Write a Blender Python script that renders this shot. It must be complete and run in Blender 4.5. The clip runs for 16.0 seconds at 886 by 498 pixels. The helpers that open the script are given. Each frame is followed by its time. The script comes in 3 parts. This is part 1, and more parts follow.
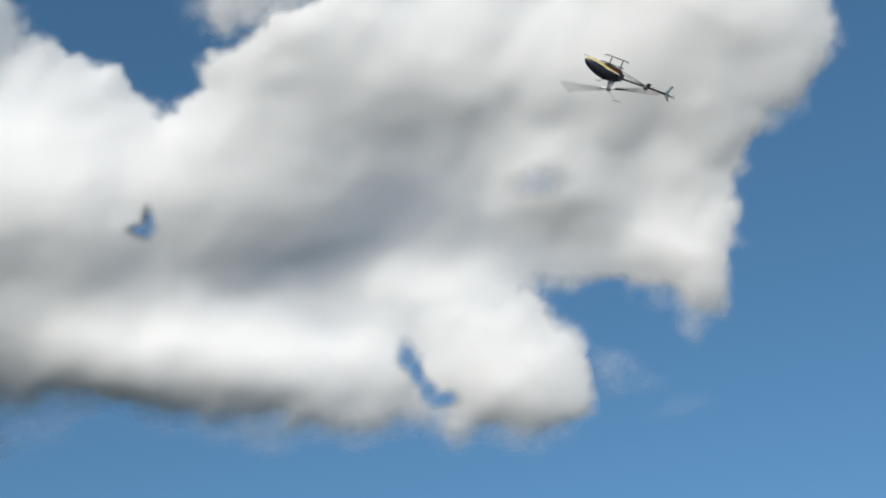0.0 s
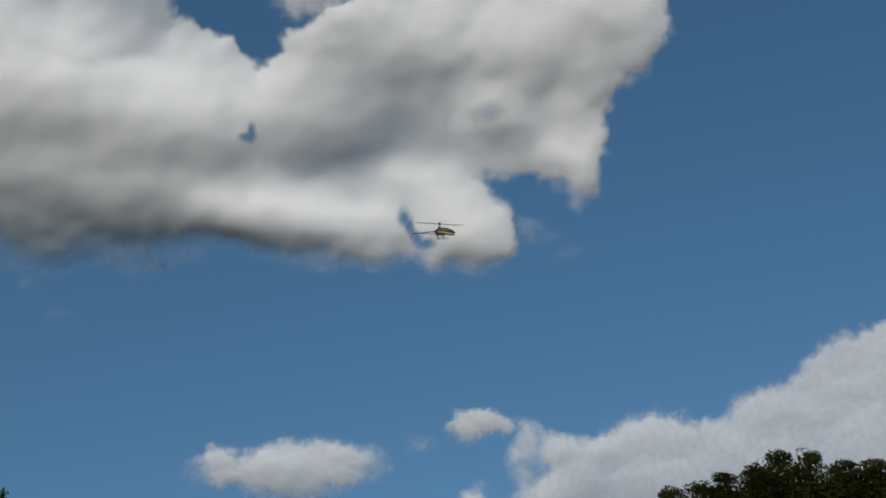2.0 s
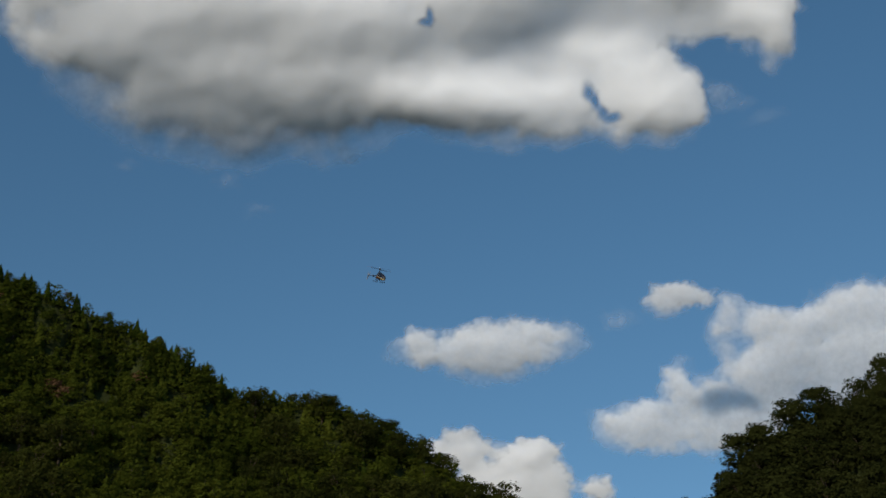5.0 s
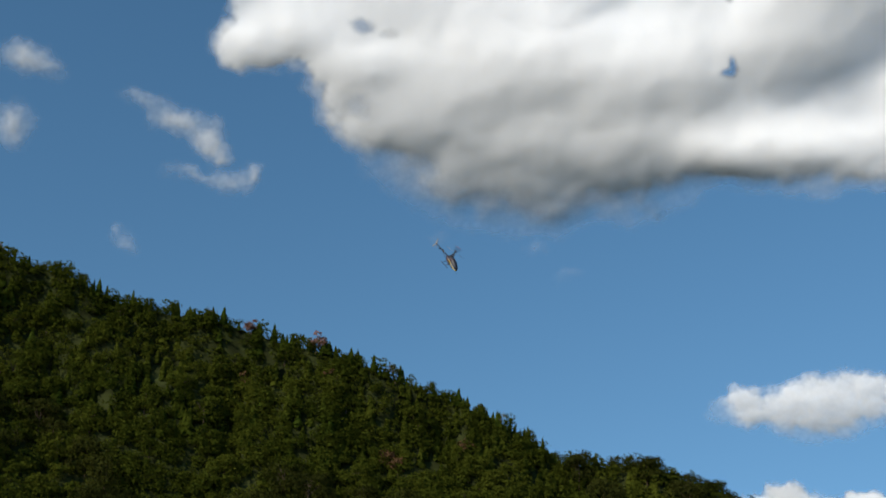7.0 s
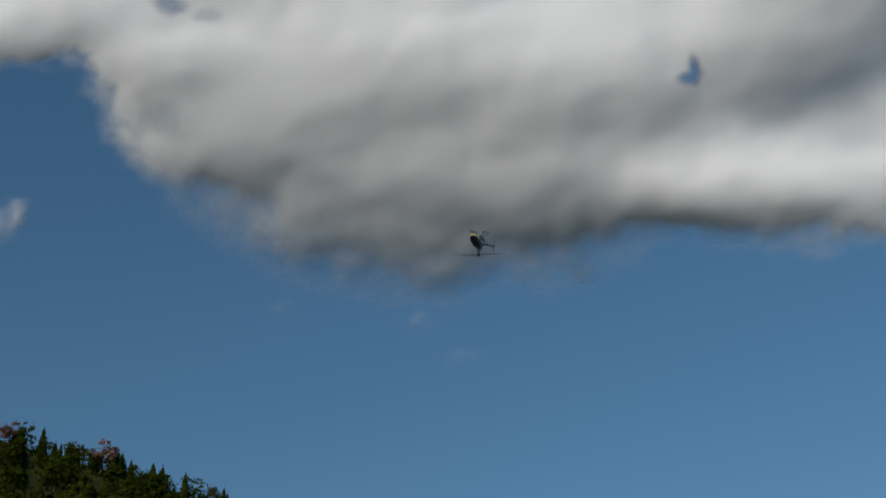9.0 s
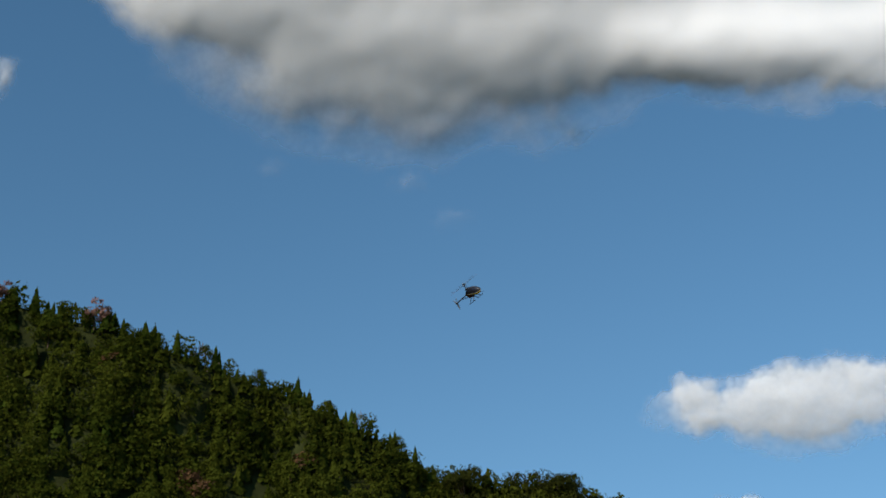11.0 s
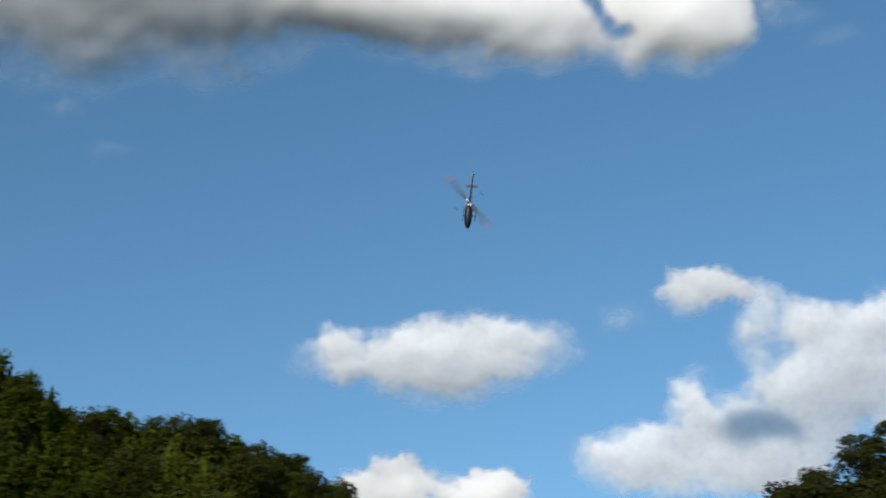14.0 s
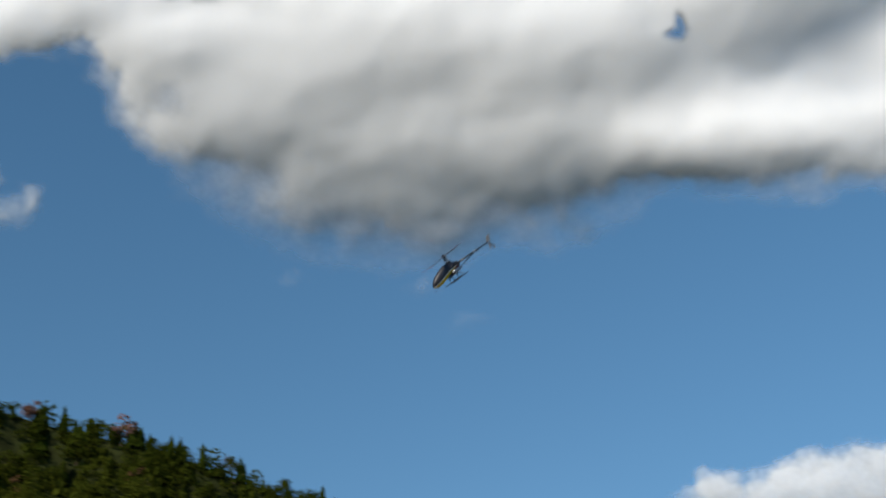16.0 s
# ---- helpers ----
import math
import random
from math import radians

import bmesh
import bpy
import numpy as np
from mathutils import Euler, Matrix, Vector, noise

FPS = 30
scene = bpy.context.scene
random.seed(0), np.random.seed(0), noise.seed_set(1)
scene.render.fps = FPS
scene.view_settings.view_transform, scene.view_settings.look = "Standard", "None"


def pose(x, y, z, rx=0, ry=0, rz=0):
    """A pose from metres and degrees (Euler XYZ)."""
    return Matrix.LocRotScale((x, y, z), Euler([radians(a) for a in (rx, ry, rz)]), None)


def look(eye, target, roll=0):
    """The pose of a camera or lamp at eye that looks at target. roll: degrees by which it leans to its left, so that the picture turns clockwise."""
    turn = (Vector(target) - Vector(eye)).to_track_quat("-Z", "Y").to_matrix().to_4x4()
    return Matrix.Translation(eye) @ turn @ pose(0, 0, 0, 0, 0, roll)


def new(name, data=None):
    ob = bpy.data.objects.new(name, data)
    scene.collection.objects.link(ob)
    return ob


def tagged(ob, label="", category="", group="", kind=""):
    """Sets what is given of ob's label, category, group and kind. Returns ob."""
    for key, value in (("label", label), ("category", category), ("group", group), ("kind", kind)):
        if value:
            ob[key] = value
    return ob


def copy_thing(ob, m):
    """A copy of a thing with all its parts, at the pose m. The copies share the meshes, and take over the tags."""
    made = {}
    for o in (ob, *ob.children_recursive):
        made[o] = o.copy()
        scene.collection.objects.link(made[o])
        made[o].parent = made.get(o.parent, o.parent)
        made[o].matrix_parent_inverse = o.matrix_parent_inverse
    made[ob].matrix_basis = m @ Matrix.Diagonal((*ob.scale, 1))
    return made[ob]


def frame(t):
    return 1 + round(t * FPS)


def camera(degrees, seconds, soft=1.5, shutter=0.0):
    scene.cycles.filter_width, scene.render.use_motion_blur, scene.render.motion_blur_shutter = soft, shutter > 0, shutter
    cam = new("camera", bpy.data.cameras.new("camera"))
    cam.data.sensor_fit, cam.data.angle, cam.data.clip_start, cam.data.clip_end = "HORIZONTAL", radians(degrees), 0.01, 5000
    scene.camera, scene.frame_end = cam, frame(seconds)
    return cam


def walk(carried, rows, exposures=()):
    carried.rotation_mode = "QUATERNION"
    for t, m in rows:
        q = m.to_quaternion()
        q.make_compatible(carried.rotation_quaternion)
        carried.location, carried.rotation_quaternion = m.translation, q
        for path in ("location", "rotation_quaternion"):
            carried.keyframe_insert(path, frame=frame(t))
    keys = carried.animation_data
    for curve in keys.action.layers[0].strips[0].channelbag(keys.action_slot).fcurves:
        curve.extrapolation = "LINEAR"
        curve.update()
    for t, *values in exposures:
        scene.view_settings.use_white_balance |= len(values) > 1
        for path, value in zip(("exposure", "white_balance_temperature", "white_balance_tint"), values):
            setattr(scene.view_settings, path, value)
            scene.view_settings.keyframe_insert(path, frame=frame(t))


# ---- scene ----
LENS = 42.81
cam = camera(LENS, 16.0, soft=1.6, shutter=0.25)
EYE_Z = 3.4          # height of the standing camera above the meadow
REACH = 90.0         # distance of the hillside and of the cloud layer

walk(cam, [
    (0, look((8.54, 29.53, 22.25), (26.79, 114.48, 71.75), -1.22)),
    (0.1, look((8.08, 26.35, 21.11), (26.27, 111.41, 70.44), -1.13)),
    (0.2, look((7.61, 23.17, 19.97), (25.75, 108.35, 69.13), -1.04)),
    (0.3, look((7.15, 19.99, 18.83), (25.23, 105.28, 67.82), -0.94)),
    (0.4, look((6.69, 16.82, 17.69), (24.70, 102.21, 66.51), -0.85)),
    (0.5, look((6.22, 13.64, 16.56), (24.18, 99.14, 65.20), -0.76)),
    (0.6, look((5.07, 11.02, 13.96), (23.30, 96.11, 63.23), -0.88)),
    (0.7, look((3.91, 8.40, 11.36), (22.42, 93.07, 61.25), -0.99)),
    (0.8, look((2.75, 5.78, 8.76), (21.53, 90.02, 59.26), -1.10)),
    (0.9, look((1.59, 3.16, 6.16), (20.64, 86.97, 57.28), -1.21)),
    (1, look((0.44, 0.54, 3.56), (19.74, 83.91, 55.29), -1.32)),
    (1.5, look((0.33, -0.52, 3.77), (20.85, 85.92, 49.66), -0.97)),
    (2, look((0.79, 0.06, 2.93), (22.54, 87.35, 46.59), -0.93)),
    (2.5, look((0.87, 0.09, 3.58), (22.67, 88.57, 44.77), -0.66)),
    (3, look((0.75, 0.33, 3.47), (21.53, 89.40, 43.88), -0.98)),
    (5.5, look((1.60, 1.02, 1.60), (1.60, 94.99, 35.80), 0.83)),
    (6, look((0.96, 0.96, 2.37), (-4.19, 95.04, 35.88), 1.38)),
    (6.5, look((-0.70, 0.46, 3.54), (-11.61, 93.61, 38.24), 1.48)),
    (7, look((-3.70, -0.24, 4.23), (-19.92, 91.03, 41.75), 1.40)),
    (7.5, look((-2.89, -0.17, 4.60), (-19.69, 88.62, 47.43), 1.24)),
    (7.6, look((-2.93, 0.09, 4.71), (-19.00, 88.33, 48.93), 1.12)),
    (7.7, look((-3.14, 1.39, 5.24), (-18.49, 89.05, 50.85), 1.01)),
    (7.8, look((-3.48, 3.48, 6.08), (-18.11, 90.54, 53.07), 0.89)),
    (7.9, look((-3.88, 6.01, 7.11), (-17.80, 92.43, 55.46), 0.78)),
    (8, look((-4.29, 8.53, 8.13), (-17.50, 94.29, 57.83), 0.66)),
    (8.1, look((-4.19, 11.44, 9.98), (-16.70, 97.79, 58.85), 0.53)),
    (8.2, look((-4.08, 14.35, 11.83), (-15.88, 101.27, 59.86), 0.40)),
    (8.3, look((-3.98, 17.27, 13.68), (-15.06, 104.74, 60.87), 0.27)),
    (8.4, look((-3.88, 20.18, 15.54), (-14.22, 108.19, 61.87), 0.14)),
    (8.5, look((-3.77, 23.09, 17.39), (-13.38, 111.63, 62.86), 0.02)),
    (9, look((-2.90, 23.36, 16.93), (-13.15, 114.72, 56.26), 0.40)),
    (9.5, look((-2.85, 23.44, 16.63), (-12.82, 115.33, 54.80), 0.31)),
    (12, look((-2.25, 25.35, 11.40), (-12.64, 120.35, 40.85), 0.39)),
    (12.5, look((-1.68, 25.41, 12.34), (-13.50, 120.62, 40.52), 0.71)),
    (13, look((-1.99, 25.24, 12.06), (-10.92, 120.38, 41.51), 0.68)),
    (13.5, look((0.82, 25.62, 12.23), (-3.42, 121.25, 41.16), 1.13)),
    (14, look((2.92, 25.91, 11.23), (14.01, 119.80, 43.81), 0.10)),
    (14.5, look((7.20, 25.01, 12.60), (24.21, 118.54, 43.62), -0.08)),
    (15, look((9.35, 24.51, 14.86), (23.71, 119.11, 43.92), -0.45)),
    (15.5, look((1.90, 25.91, 11.48), (5.00, 117.51, 51.50), -1.55)),
    (16, look((-1.13, 23.65, 13.24), (-14.23, 113.74, 54.60), -1.41)),
], exposures=[(0, -0.36), (0.5, -0.55), (1.0, -0.72), (1.5, -0.95), (3, -0.95), (5.5, -0.65), (7, -0.3), (8, -0.68), (9, -1.0), (9.5, -0.95), (12, -0.12), (13.5, -0.12), (14.3, -0.24), (15, -0.35), (15.5, -0.3), (16, -0.34)])

# ---- light ----
SUN_EL, SUN_AZ = 29.0, -146.0     # degrees; azimuth from +y towards +x
world = bpy.data.worlds.new("sky")
scene.world = world
world.use_nodes = True
wn, wl = world.node_tree.nodes, world.node_tree.links
sky = wn.new("ShaderNodeTexSky")
sky.sky_type = "NISHITA"
sky.sun_disc = False
sky.sun_elevation = radians(SUN_EL)
sky.sun_rotation = radians(SUN_AZ)
sky.altitude = 2500
sky.air_density, sky.dust_density, sky.ozone_density = 1.0, 0.05, 1.5
clear_air = wn.new("ShaderNodeHueSaturation")
clear_air.inputs["Hue"].default_value, clear_air.inputs["Saturation"].default_value = 0.488, 1.16
# even blue between the valley haze and the height: the sky is read over a narrower range of elevation
sky_way, sky_span = wn.new("ShaderNodeTexCoord"), wn.new("ShaderNodeMapping")
sky_span.inputs["Location"].default_value, sky_span.inputs["Scale"].default_value = (0, 0, 0.16), (1, 1, 0.63)
wl.new(sky_way.outputs["Generated"], sky_span.inputs["Vector"])
wl.new(sky_span.outputs[0], sky.inputs["Vector"])
wl.new(sky.outputs[0], clear_air.inputs["Color"])
wl.new(clear_air.outputs[0], wn["Background"].inputs[0])
wn["Background"].inputs[1].default_value = 0.15

sun_data = bpy.data.lights.new("sun", "SUN")
sun_data.energy, sun_data.angle, sun_data.color = 4.9, radians(1.5), (1.0, 0.91, 0.77)
sun = new("sun", sun_data)
sun_dir = Vector((math.sin(radians(SUN_AZ)) * math.cos(radians(SUN_EL)), math.cos(radians(SUN_AZ)) * math.cos(radians(SUN_EL)), math.sin(radians(SUN_EL))))
sun.matrix_basis = look(sun_dir * 50, (0, 0, 0))


# ---- materials ----
def material(name):
    m = bpy.data.materials.new(name)
    m.use_nodes = True
    return m, m.node_tree.nodes, m.node_tree.links


def plain(name, colour, rough=0.5, metal=0.0, vary=0.15, scale=30.0, bump=0.0, coat=0.0):
    m, n, l = material(name)
    b = n["Principled BSDF"]
    tex, ramp = n.new("ShaderNodeTexNoise"), n.new("ShaderNodeValToRGB")
    tex.inputs["Scale"].default_value, tex.inputs["Detail"].default_value = scale, 6
    co = n.new("ShaderNodeTexCoord")
    l.new(co.outputs["Object"], tex.inputs["Vector"])
    lo = [c * (1 - vary) for c in colour]
    hi = [min(1, c * (1 + vary)) for c in colour]
    ramp.color_ramp.elements[0].color, ramp.color_ramp.elements[1].color = (*lo, 1), (*hi, 1)
    ramp.color_ramp.elements[0].position, ramp.color_ramp.elements[1].position = 0.3, 0.7
    l.new(tex.outputs[0], ramp.inputs[0])
    l.new(ramp.outputs[0], b.inputs["Base Color"])
    b.inputs["Roughness"].default_value, b.inputs["Metallic"].default_value = rough, metal
    b.inputs["Coat Weight"].default_value = coat
    if rough >= 0.9:
        b.inputs["Specular IOR Level"].default_value = 0.1
    if bump:
        bp = n.new("ShaderNodeBump")
        bp.inputs["Strength"].default_value = bump
        l.new(tex.outputs[0], bp.inputs["Height"])
        l.new(bp.outputs[0], b.inputs["Normal"])
    return m


def leaf_material(name, low, high, through_light=0.35):
    """Foliage: colour varies from tree to tree and from leaf to leaf, some light passes through."""
    m, n, l = material(name)
    n.remove(n["Principled BSDF"])
    info, geo = n.new("ShaderNodeObjectInfo"), n.new("ShaderNodeNewGeometry")
    stand, ramp = n.new("ShaderNodeTexNoise"), n.new("ShaderNodeValToRGB")
    stand.inputs["Scale"].default_value, stand.inputs["Detail"].default_value, stand.inputs["Roughness"].default_value = 0.16, 4, 0.6
    l.new(geo.outputs["Position"], stand.inputs["Vector"])
    spread = n.new("ShaderNodeMapRange")
    spread.inputs[1].default_value, spread.inputs[2].default_value, spread.inputs[4].default_value = 0.32, 0.68, 0.5
    l.new(stand.outputs[0], spread.inputs[0])
    parts = [(info.outputs["Random"], 0.2), (geo.outputs["Random Per Island"], 0.16)]
    total = spread.outputs[0]
    for source, share in parts:
        mix = n.new("ShaderNodeMath")
        mix.operation, mix.inputs[1].default_value = "MULTIPLY_ADD", share
        l.new(source, mix.inputs[0])
        l.new(total, mix.inputs[2])
        total = mix.outputs[0]
    l.new(total, ramp.inputs[0])
    ramp.color_ramp.elements[0].color, ramp.color_ramp.elements[1].color = (*low, 1), (*high, 1)
    dif, tr, sh = n.new("ShaderNodeBsdfDiffuse"), n.new("ShaderNodeBsdfTranslucent"), n.new("ShaderNodeMixShader")
    sh.inputs[0].default_value = through_light
    for s in (dif, tr):
        l.new(ramp.outputs[0], s.inputs[0])
    l.new(dif.outputs[0], sh.inputs[1])
    l.new(tr.outputs[0], sh.inputs[2])
    l.new(sh.outputs[0], n["Material Output"].inputs[0])
    return m


def cloud_material():
    """White water droplets: scatter the light within; thin out to nothing where the vapour is thin."""
    m, n, l = material("cloud_vapour")
    n.remove(n["Principled BSDF"])
    att, co = n.new("ShaderNodeAttribute"), n.new("ShaderNodeTexCoord")
    att.attribute_name = "vapour"
    shred = n.new("ShaderNodeTexNoise")
    shred.inputs["Scale"].default_value, shred.inputs["Detail"].default_value, shred.inputs["Roughness"].default_value = 1.6, 4, 0.6
    l.new(co.outputs["Object"], shred.inputs["Vector"])
    # the noise eats only into the half-thin rim: 4 v (1 - v) is nought in clear air and in the thick body
    inv, rim, eat = n.new("ShaderNodeMath"), n.new("ShaderNodeMath"), n.new("ShaderNodeMath")
    inv.operation, rim.operation, eat.operation = "SUBTRACT", "MULTIPLY", "MULTIPLY"
    inv.inputs[0].default_value = 1.0
    l.new(att.outputs["Fac"], inv.inputs[1])
    l.new(inv.outputs[0], rim.inputs[0])
    l.new(att.outputs["Fac"], rim.inputs[1])
    centre = n.new("ShaderNodeMath")
    centre.operation, centre.inputs[1].default_value = "SUBTRACT", 0.5
    l.new(shred.outputs[0], centre.inputs[0])
    l.new(centre.outputs[0], eat.inputs[0])
    l.new(rim.outputs[0], eat.inputs[1])
    add = n.new("ShaderNodeMath")
    add.operation, add.inputs[1].default_value, add.use_clamp = "MULTIPLY_ADD", 1.3, True
    l.new(eat.outputs[0], add.inputs[0])
    l.new(att.outputs["Fac"], add.inputs[2])
    body, clear, out = n.new("ShaderNodeBsdfPrincipled"), n.new("ShaderNodeBsdfTransparent"), n.new("ShaderNodeMixShader")
    body.inputs["Base Color"].default_value = (0.96, 0.96, 0.96, 1)
    body.inputs["Roughness"].default_value, body.inputs["Specular IOR Level"].default_value = 1.0, 0.0
    body.inputs["Subsurface Weight"].default_value, body.inputs["Subsurface Scale"].default_value = 1.0, 1.3
    body.inputs["Subsurface Radius"].default_value = (1.0, 1.0, 1.0)
    l.new(add.outputs[0], out.inputs[0])
    l.new(clear.outputs[0], out.inputs[1])
    l.new(body.outputs[0], out.inputs[2])
    l.new(out.outputs[0], n["Material Output"].inputs[0])
    return m


M_CLOUD = cloud_material()
# unseen ground, kept pale so it bounces light up under the clouds
M_MEADOW = plain("pale_bounce_meadow", (0.17, 0.16, 0.13), 0.95, vary=0.4, scale=0.6, bump=0.6)
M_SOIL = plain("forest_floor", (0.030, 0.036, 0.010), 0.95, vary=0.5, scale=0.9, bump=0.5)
M_BARK = plain("bark", (0.1, 0.075, 0.05), 0.9, vary=0.35, scale=12, bump=0.5)
M_CEDAR = leaf_material("cedar_needles", (0.028, 0.050, 0.007), (0.110, 0.145, 0.020), 0.45)
M_LEAF = leaf_material("broad_leaves", (0.032, 0.050, 0.006), (0.145, 0.160, 0.022), 0.5)
M_OAK = leaf_material("dark_evergreen_leaves", (0.016, 0.022, 0.005), (0.080, 0.085, 0.018), 0.45)
# darker than the evergreens: the grove's shade is put into the leaf colour
M_GROVE = leaf_material("shade_darkened_grove_leaves", (0.010, 0.014, 0.004), (0.050, 0.055, 0.014), 0.3)
M_RUSSET = leaf_material("russet_leaves", (0.10, 0.06, 0.03), (0.20, 0.11, 0.055), 0.3)
M_PINK = leaf_material("pink_bare_twigs", (0.20, 0.11, 0.085), (0.36, 0.20, 0.155), 0.3)
M_GREY_TWIG = leaf_material("grey_bare_twigs", (0.16, 0.13, 0.11), (0.28, 0.22, 0.18), 0.2)


# ---- building helpers ----
def part(name, bm, material_, parent, label=""):
    me = bpy.data.meshes.new(name)
    bm.to_mesh(me)
    bm.free()
    return part_of(name, me, material_, parent, label)


def part_of(name, me, material_, parent, label=""):
    if material_ and not me.materials:
        me.materials.append(material_)
    ob = new(name, me)
    ob.parent = parent
    return tagged(ob, label)


def mesh_of(name, verts, faces, material_, smooth=False):
    me = bpy.data.meshes.new(name)
    me.from_pydata(np.asarray(verts, float).tolist(), [], [tuple(int(i) for i in f) for f in faces])
    me.materials.append(material_)
    if smooth:
        me.polygons.foreach_set("use_smooth", [True] * len(me.polygons))
    me.update()
    return me


rng_np = np.random.default_rng(7)
LATTICE = rng_np.random((256, 256)) * 2 - 1


def value_noise(x, y):
    xi, yi = np.floor(x).astype(int), np.floor(y).astype(int)
    u, v = x - xi, y - yi
    u, v = u * u * u * (u * (6 * u - 15) + 10), v * v * v * (v * (6 * v - 15) + 10)
    g = lambda a, b: LATTICE[a % 256, b % 256]
    return (g(xi, yi) * (1 - u) + g(xi + 1, yi) * u) * (1 - v) + (g(xi, yi + 1) * (1 - u) + g(xi + 1, yi + 1) * u) * v


def fbm(x, y, octaves=5, gain=0.5):
    total, amp, k = 0 * x, 1.0, 0
    for k in range(octaves):
        c, q = math.cos(0.6 + 1.3 * k) * 2.03 ** k, math.sin(0.6 + 1.3 * k) * 2.03 ** k
        total = total + amp * value_noise(c * x - q * y + 17.3 * k, q * x + c * y - 9.1 * k)
        amp *= gain
    return total


def toward(az, el):
    a, e = np.radians(az), np.radians(el)
    return np.stack([np.sin(a) * np.cos(e), np.cos(a) * np.cos(e), np.sin(e)], -1)


AXIS = toward(0.0, 24.0)


def shell(az, el):
    """Distance of the far scenery in a direction: a shallow bowl round the meadow."""
    return REACH / np.sqrt(np.clip(toward(az, el) @ AXIS, 0.3, 1))


# ---- ground ----
def ground():
    n = 64
    r = np.concatenate([[0.0], np.geomspace(4, 4500, n)])
    a = np.linspace(0, 2 * np.pi, 97)[:-1]
    verts = [(0, 0, 0)]
    faces = []
    for i in range(1, n + 1):
        for j, t in enumerate(a):
            verts.append((r[i] * math.sin(t), r[i] * math.cos(t), 0.15 * noise.noise((r[i] * math.sin(t) * 0.1, r[i] * math.cos(t) * 0.1, 0)) if r[i] < 300 else 0))
    m = len(a)
    for j in range(m):
        faces.append((0, 1 + (j + 1) % m, 1 + j))
    for i in range(n - 1):
        for j in range(m):
            p, q = 1 + i * m + j, 1 + i * m + (j + 1) % m
            faces.append((p, q, q + m, p + m))
    tagged(new("ground", mesh_of("ground", verts, faces, M_MEADOW, True)), "pale grey-brown meadow in the valley floor, out of view", "ground", kind="structure")


ground()

# Skyline of each wooded slope, as azimuth and elevation of the tree tops.
WEST = [(-80, 24), (-60, 23.2), (-45, 21.6), (-35, 20.2), (-31.8, 19.7), (-29.4, 18.9), (-26.9, 18.6), (-23.8, 18.4), (-20.8, 17.7), (-17.2, 17.0), (-14.9, 16.2), (-11.3, 15.0),
        (-8.7, 13.8), (-6.3, 12.3), (-3.3, 12.1), (-1.3, 11.8), (0, 11.2), (1.4, 10.7), (2.5, 9.8), (4.4, 8.8), (5.6, 7.7), (7.4, 6.4), (9.5, 5.0), (12, 3.5)]
FAR = [(5, 5.0), (8, 6.0), (11, 6.7), (12.6, 7.0), (15.3, 7.3), (17.1, 7.7), (19, 8.0), (22, 8.0), (30, 8.5)]
EAST = [(16.8, 6.5), (18.2, 8.8), (19, 9.9), (20.3, 10.9), (21.5, 11.5), (23.5, 11.8), (25.2, 13.0), (27, 13.5), (28.7, 13.7), (30.5, 14.5), (32, 14.5), (33.4, 14.1), (36, 14.0), (38.5, 13.0), (41, 11.7), (60, 11), (80, 10)]


def skyline(line, az):
    return np.interp(az, [p[0] for p in line], [p[1] for p in line])


class Slope:
    """A wooded slope under a skyline: from its crest down towards the meadow."""

    def __init__(self, line, az0, az1, depth, drop, near, bulge):
        self.line, self.az0, self.az1, self.depth, self.drop, self.near, self.bulge = line, az0, az1, depth, drop, near, bulge

    def point(self, az, v):
        """v = 0 at the crest, 1 at the foot."""
        top = skyline(self.line, az) - self.drop
        r0 = shell(az, top) * self.depth
        el = top * (1 - v) - 2.0 * v
        r = r0 * (1 - (1 - self.near) * v ** 1.3)
        p = toward(az, el) * np.asarray(r)[..., None]
        lump = self.bulge * fbm(np.asarray(az) * 0.35, np.asarray(v) * 5.0, 4)
        p = p + np.stack([0 * lump, -lump, 0.3 * lump * np.minimum(1, 4 * v)], -1)
        return p + np.array([0, 0, EYE_Z])

    def build(self, name, label):
        na, nv = 140, 40
        az, v = np.meshgrid(np.linspace(self.az0, self.az1, na), np.linspace(0, 1, nv), indexing="ij")
        p = self.point(az, v)
        back = p[:, 0].copy()
        back[:, :2] *= 1.35
        back[:, 2] -= 0.4 * back[:, 2]
        foot = back.copy()
        foot[:, :2] *= 1.3
        foot[:, 2] = -1
        p = np.concatenate([foot[:, None], back[:, None], p], 1)
        nv += 2
        faces = [(i * nv + j, i * nv + j + 1, (i + 1) * nv + j + 1, (i + 1) * nv + j) for i in range(na - 1) for j in range(nv - 1)]
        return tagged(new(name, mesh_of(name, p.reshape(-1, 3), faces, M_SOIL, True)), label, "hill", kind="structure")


west = Slope(WEST, -80, 12, 1.0, 0.45, 0.72, 0.9)
far = Slope(FAR, 5, 30, 1.06, 0.5, 0.8, 0.3)
east = Slope(EAST, 16.8, 80, 0.97, 1.45, 0.75, 0.5)
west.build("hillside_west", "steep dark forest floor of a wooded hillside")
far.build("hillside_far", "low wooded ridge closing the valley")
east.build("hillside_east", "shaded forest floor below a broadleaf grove")


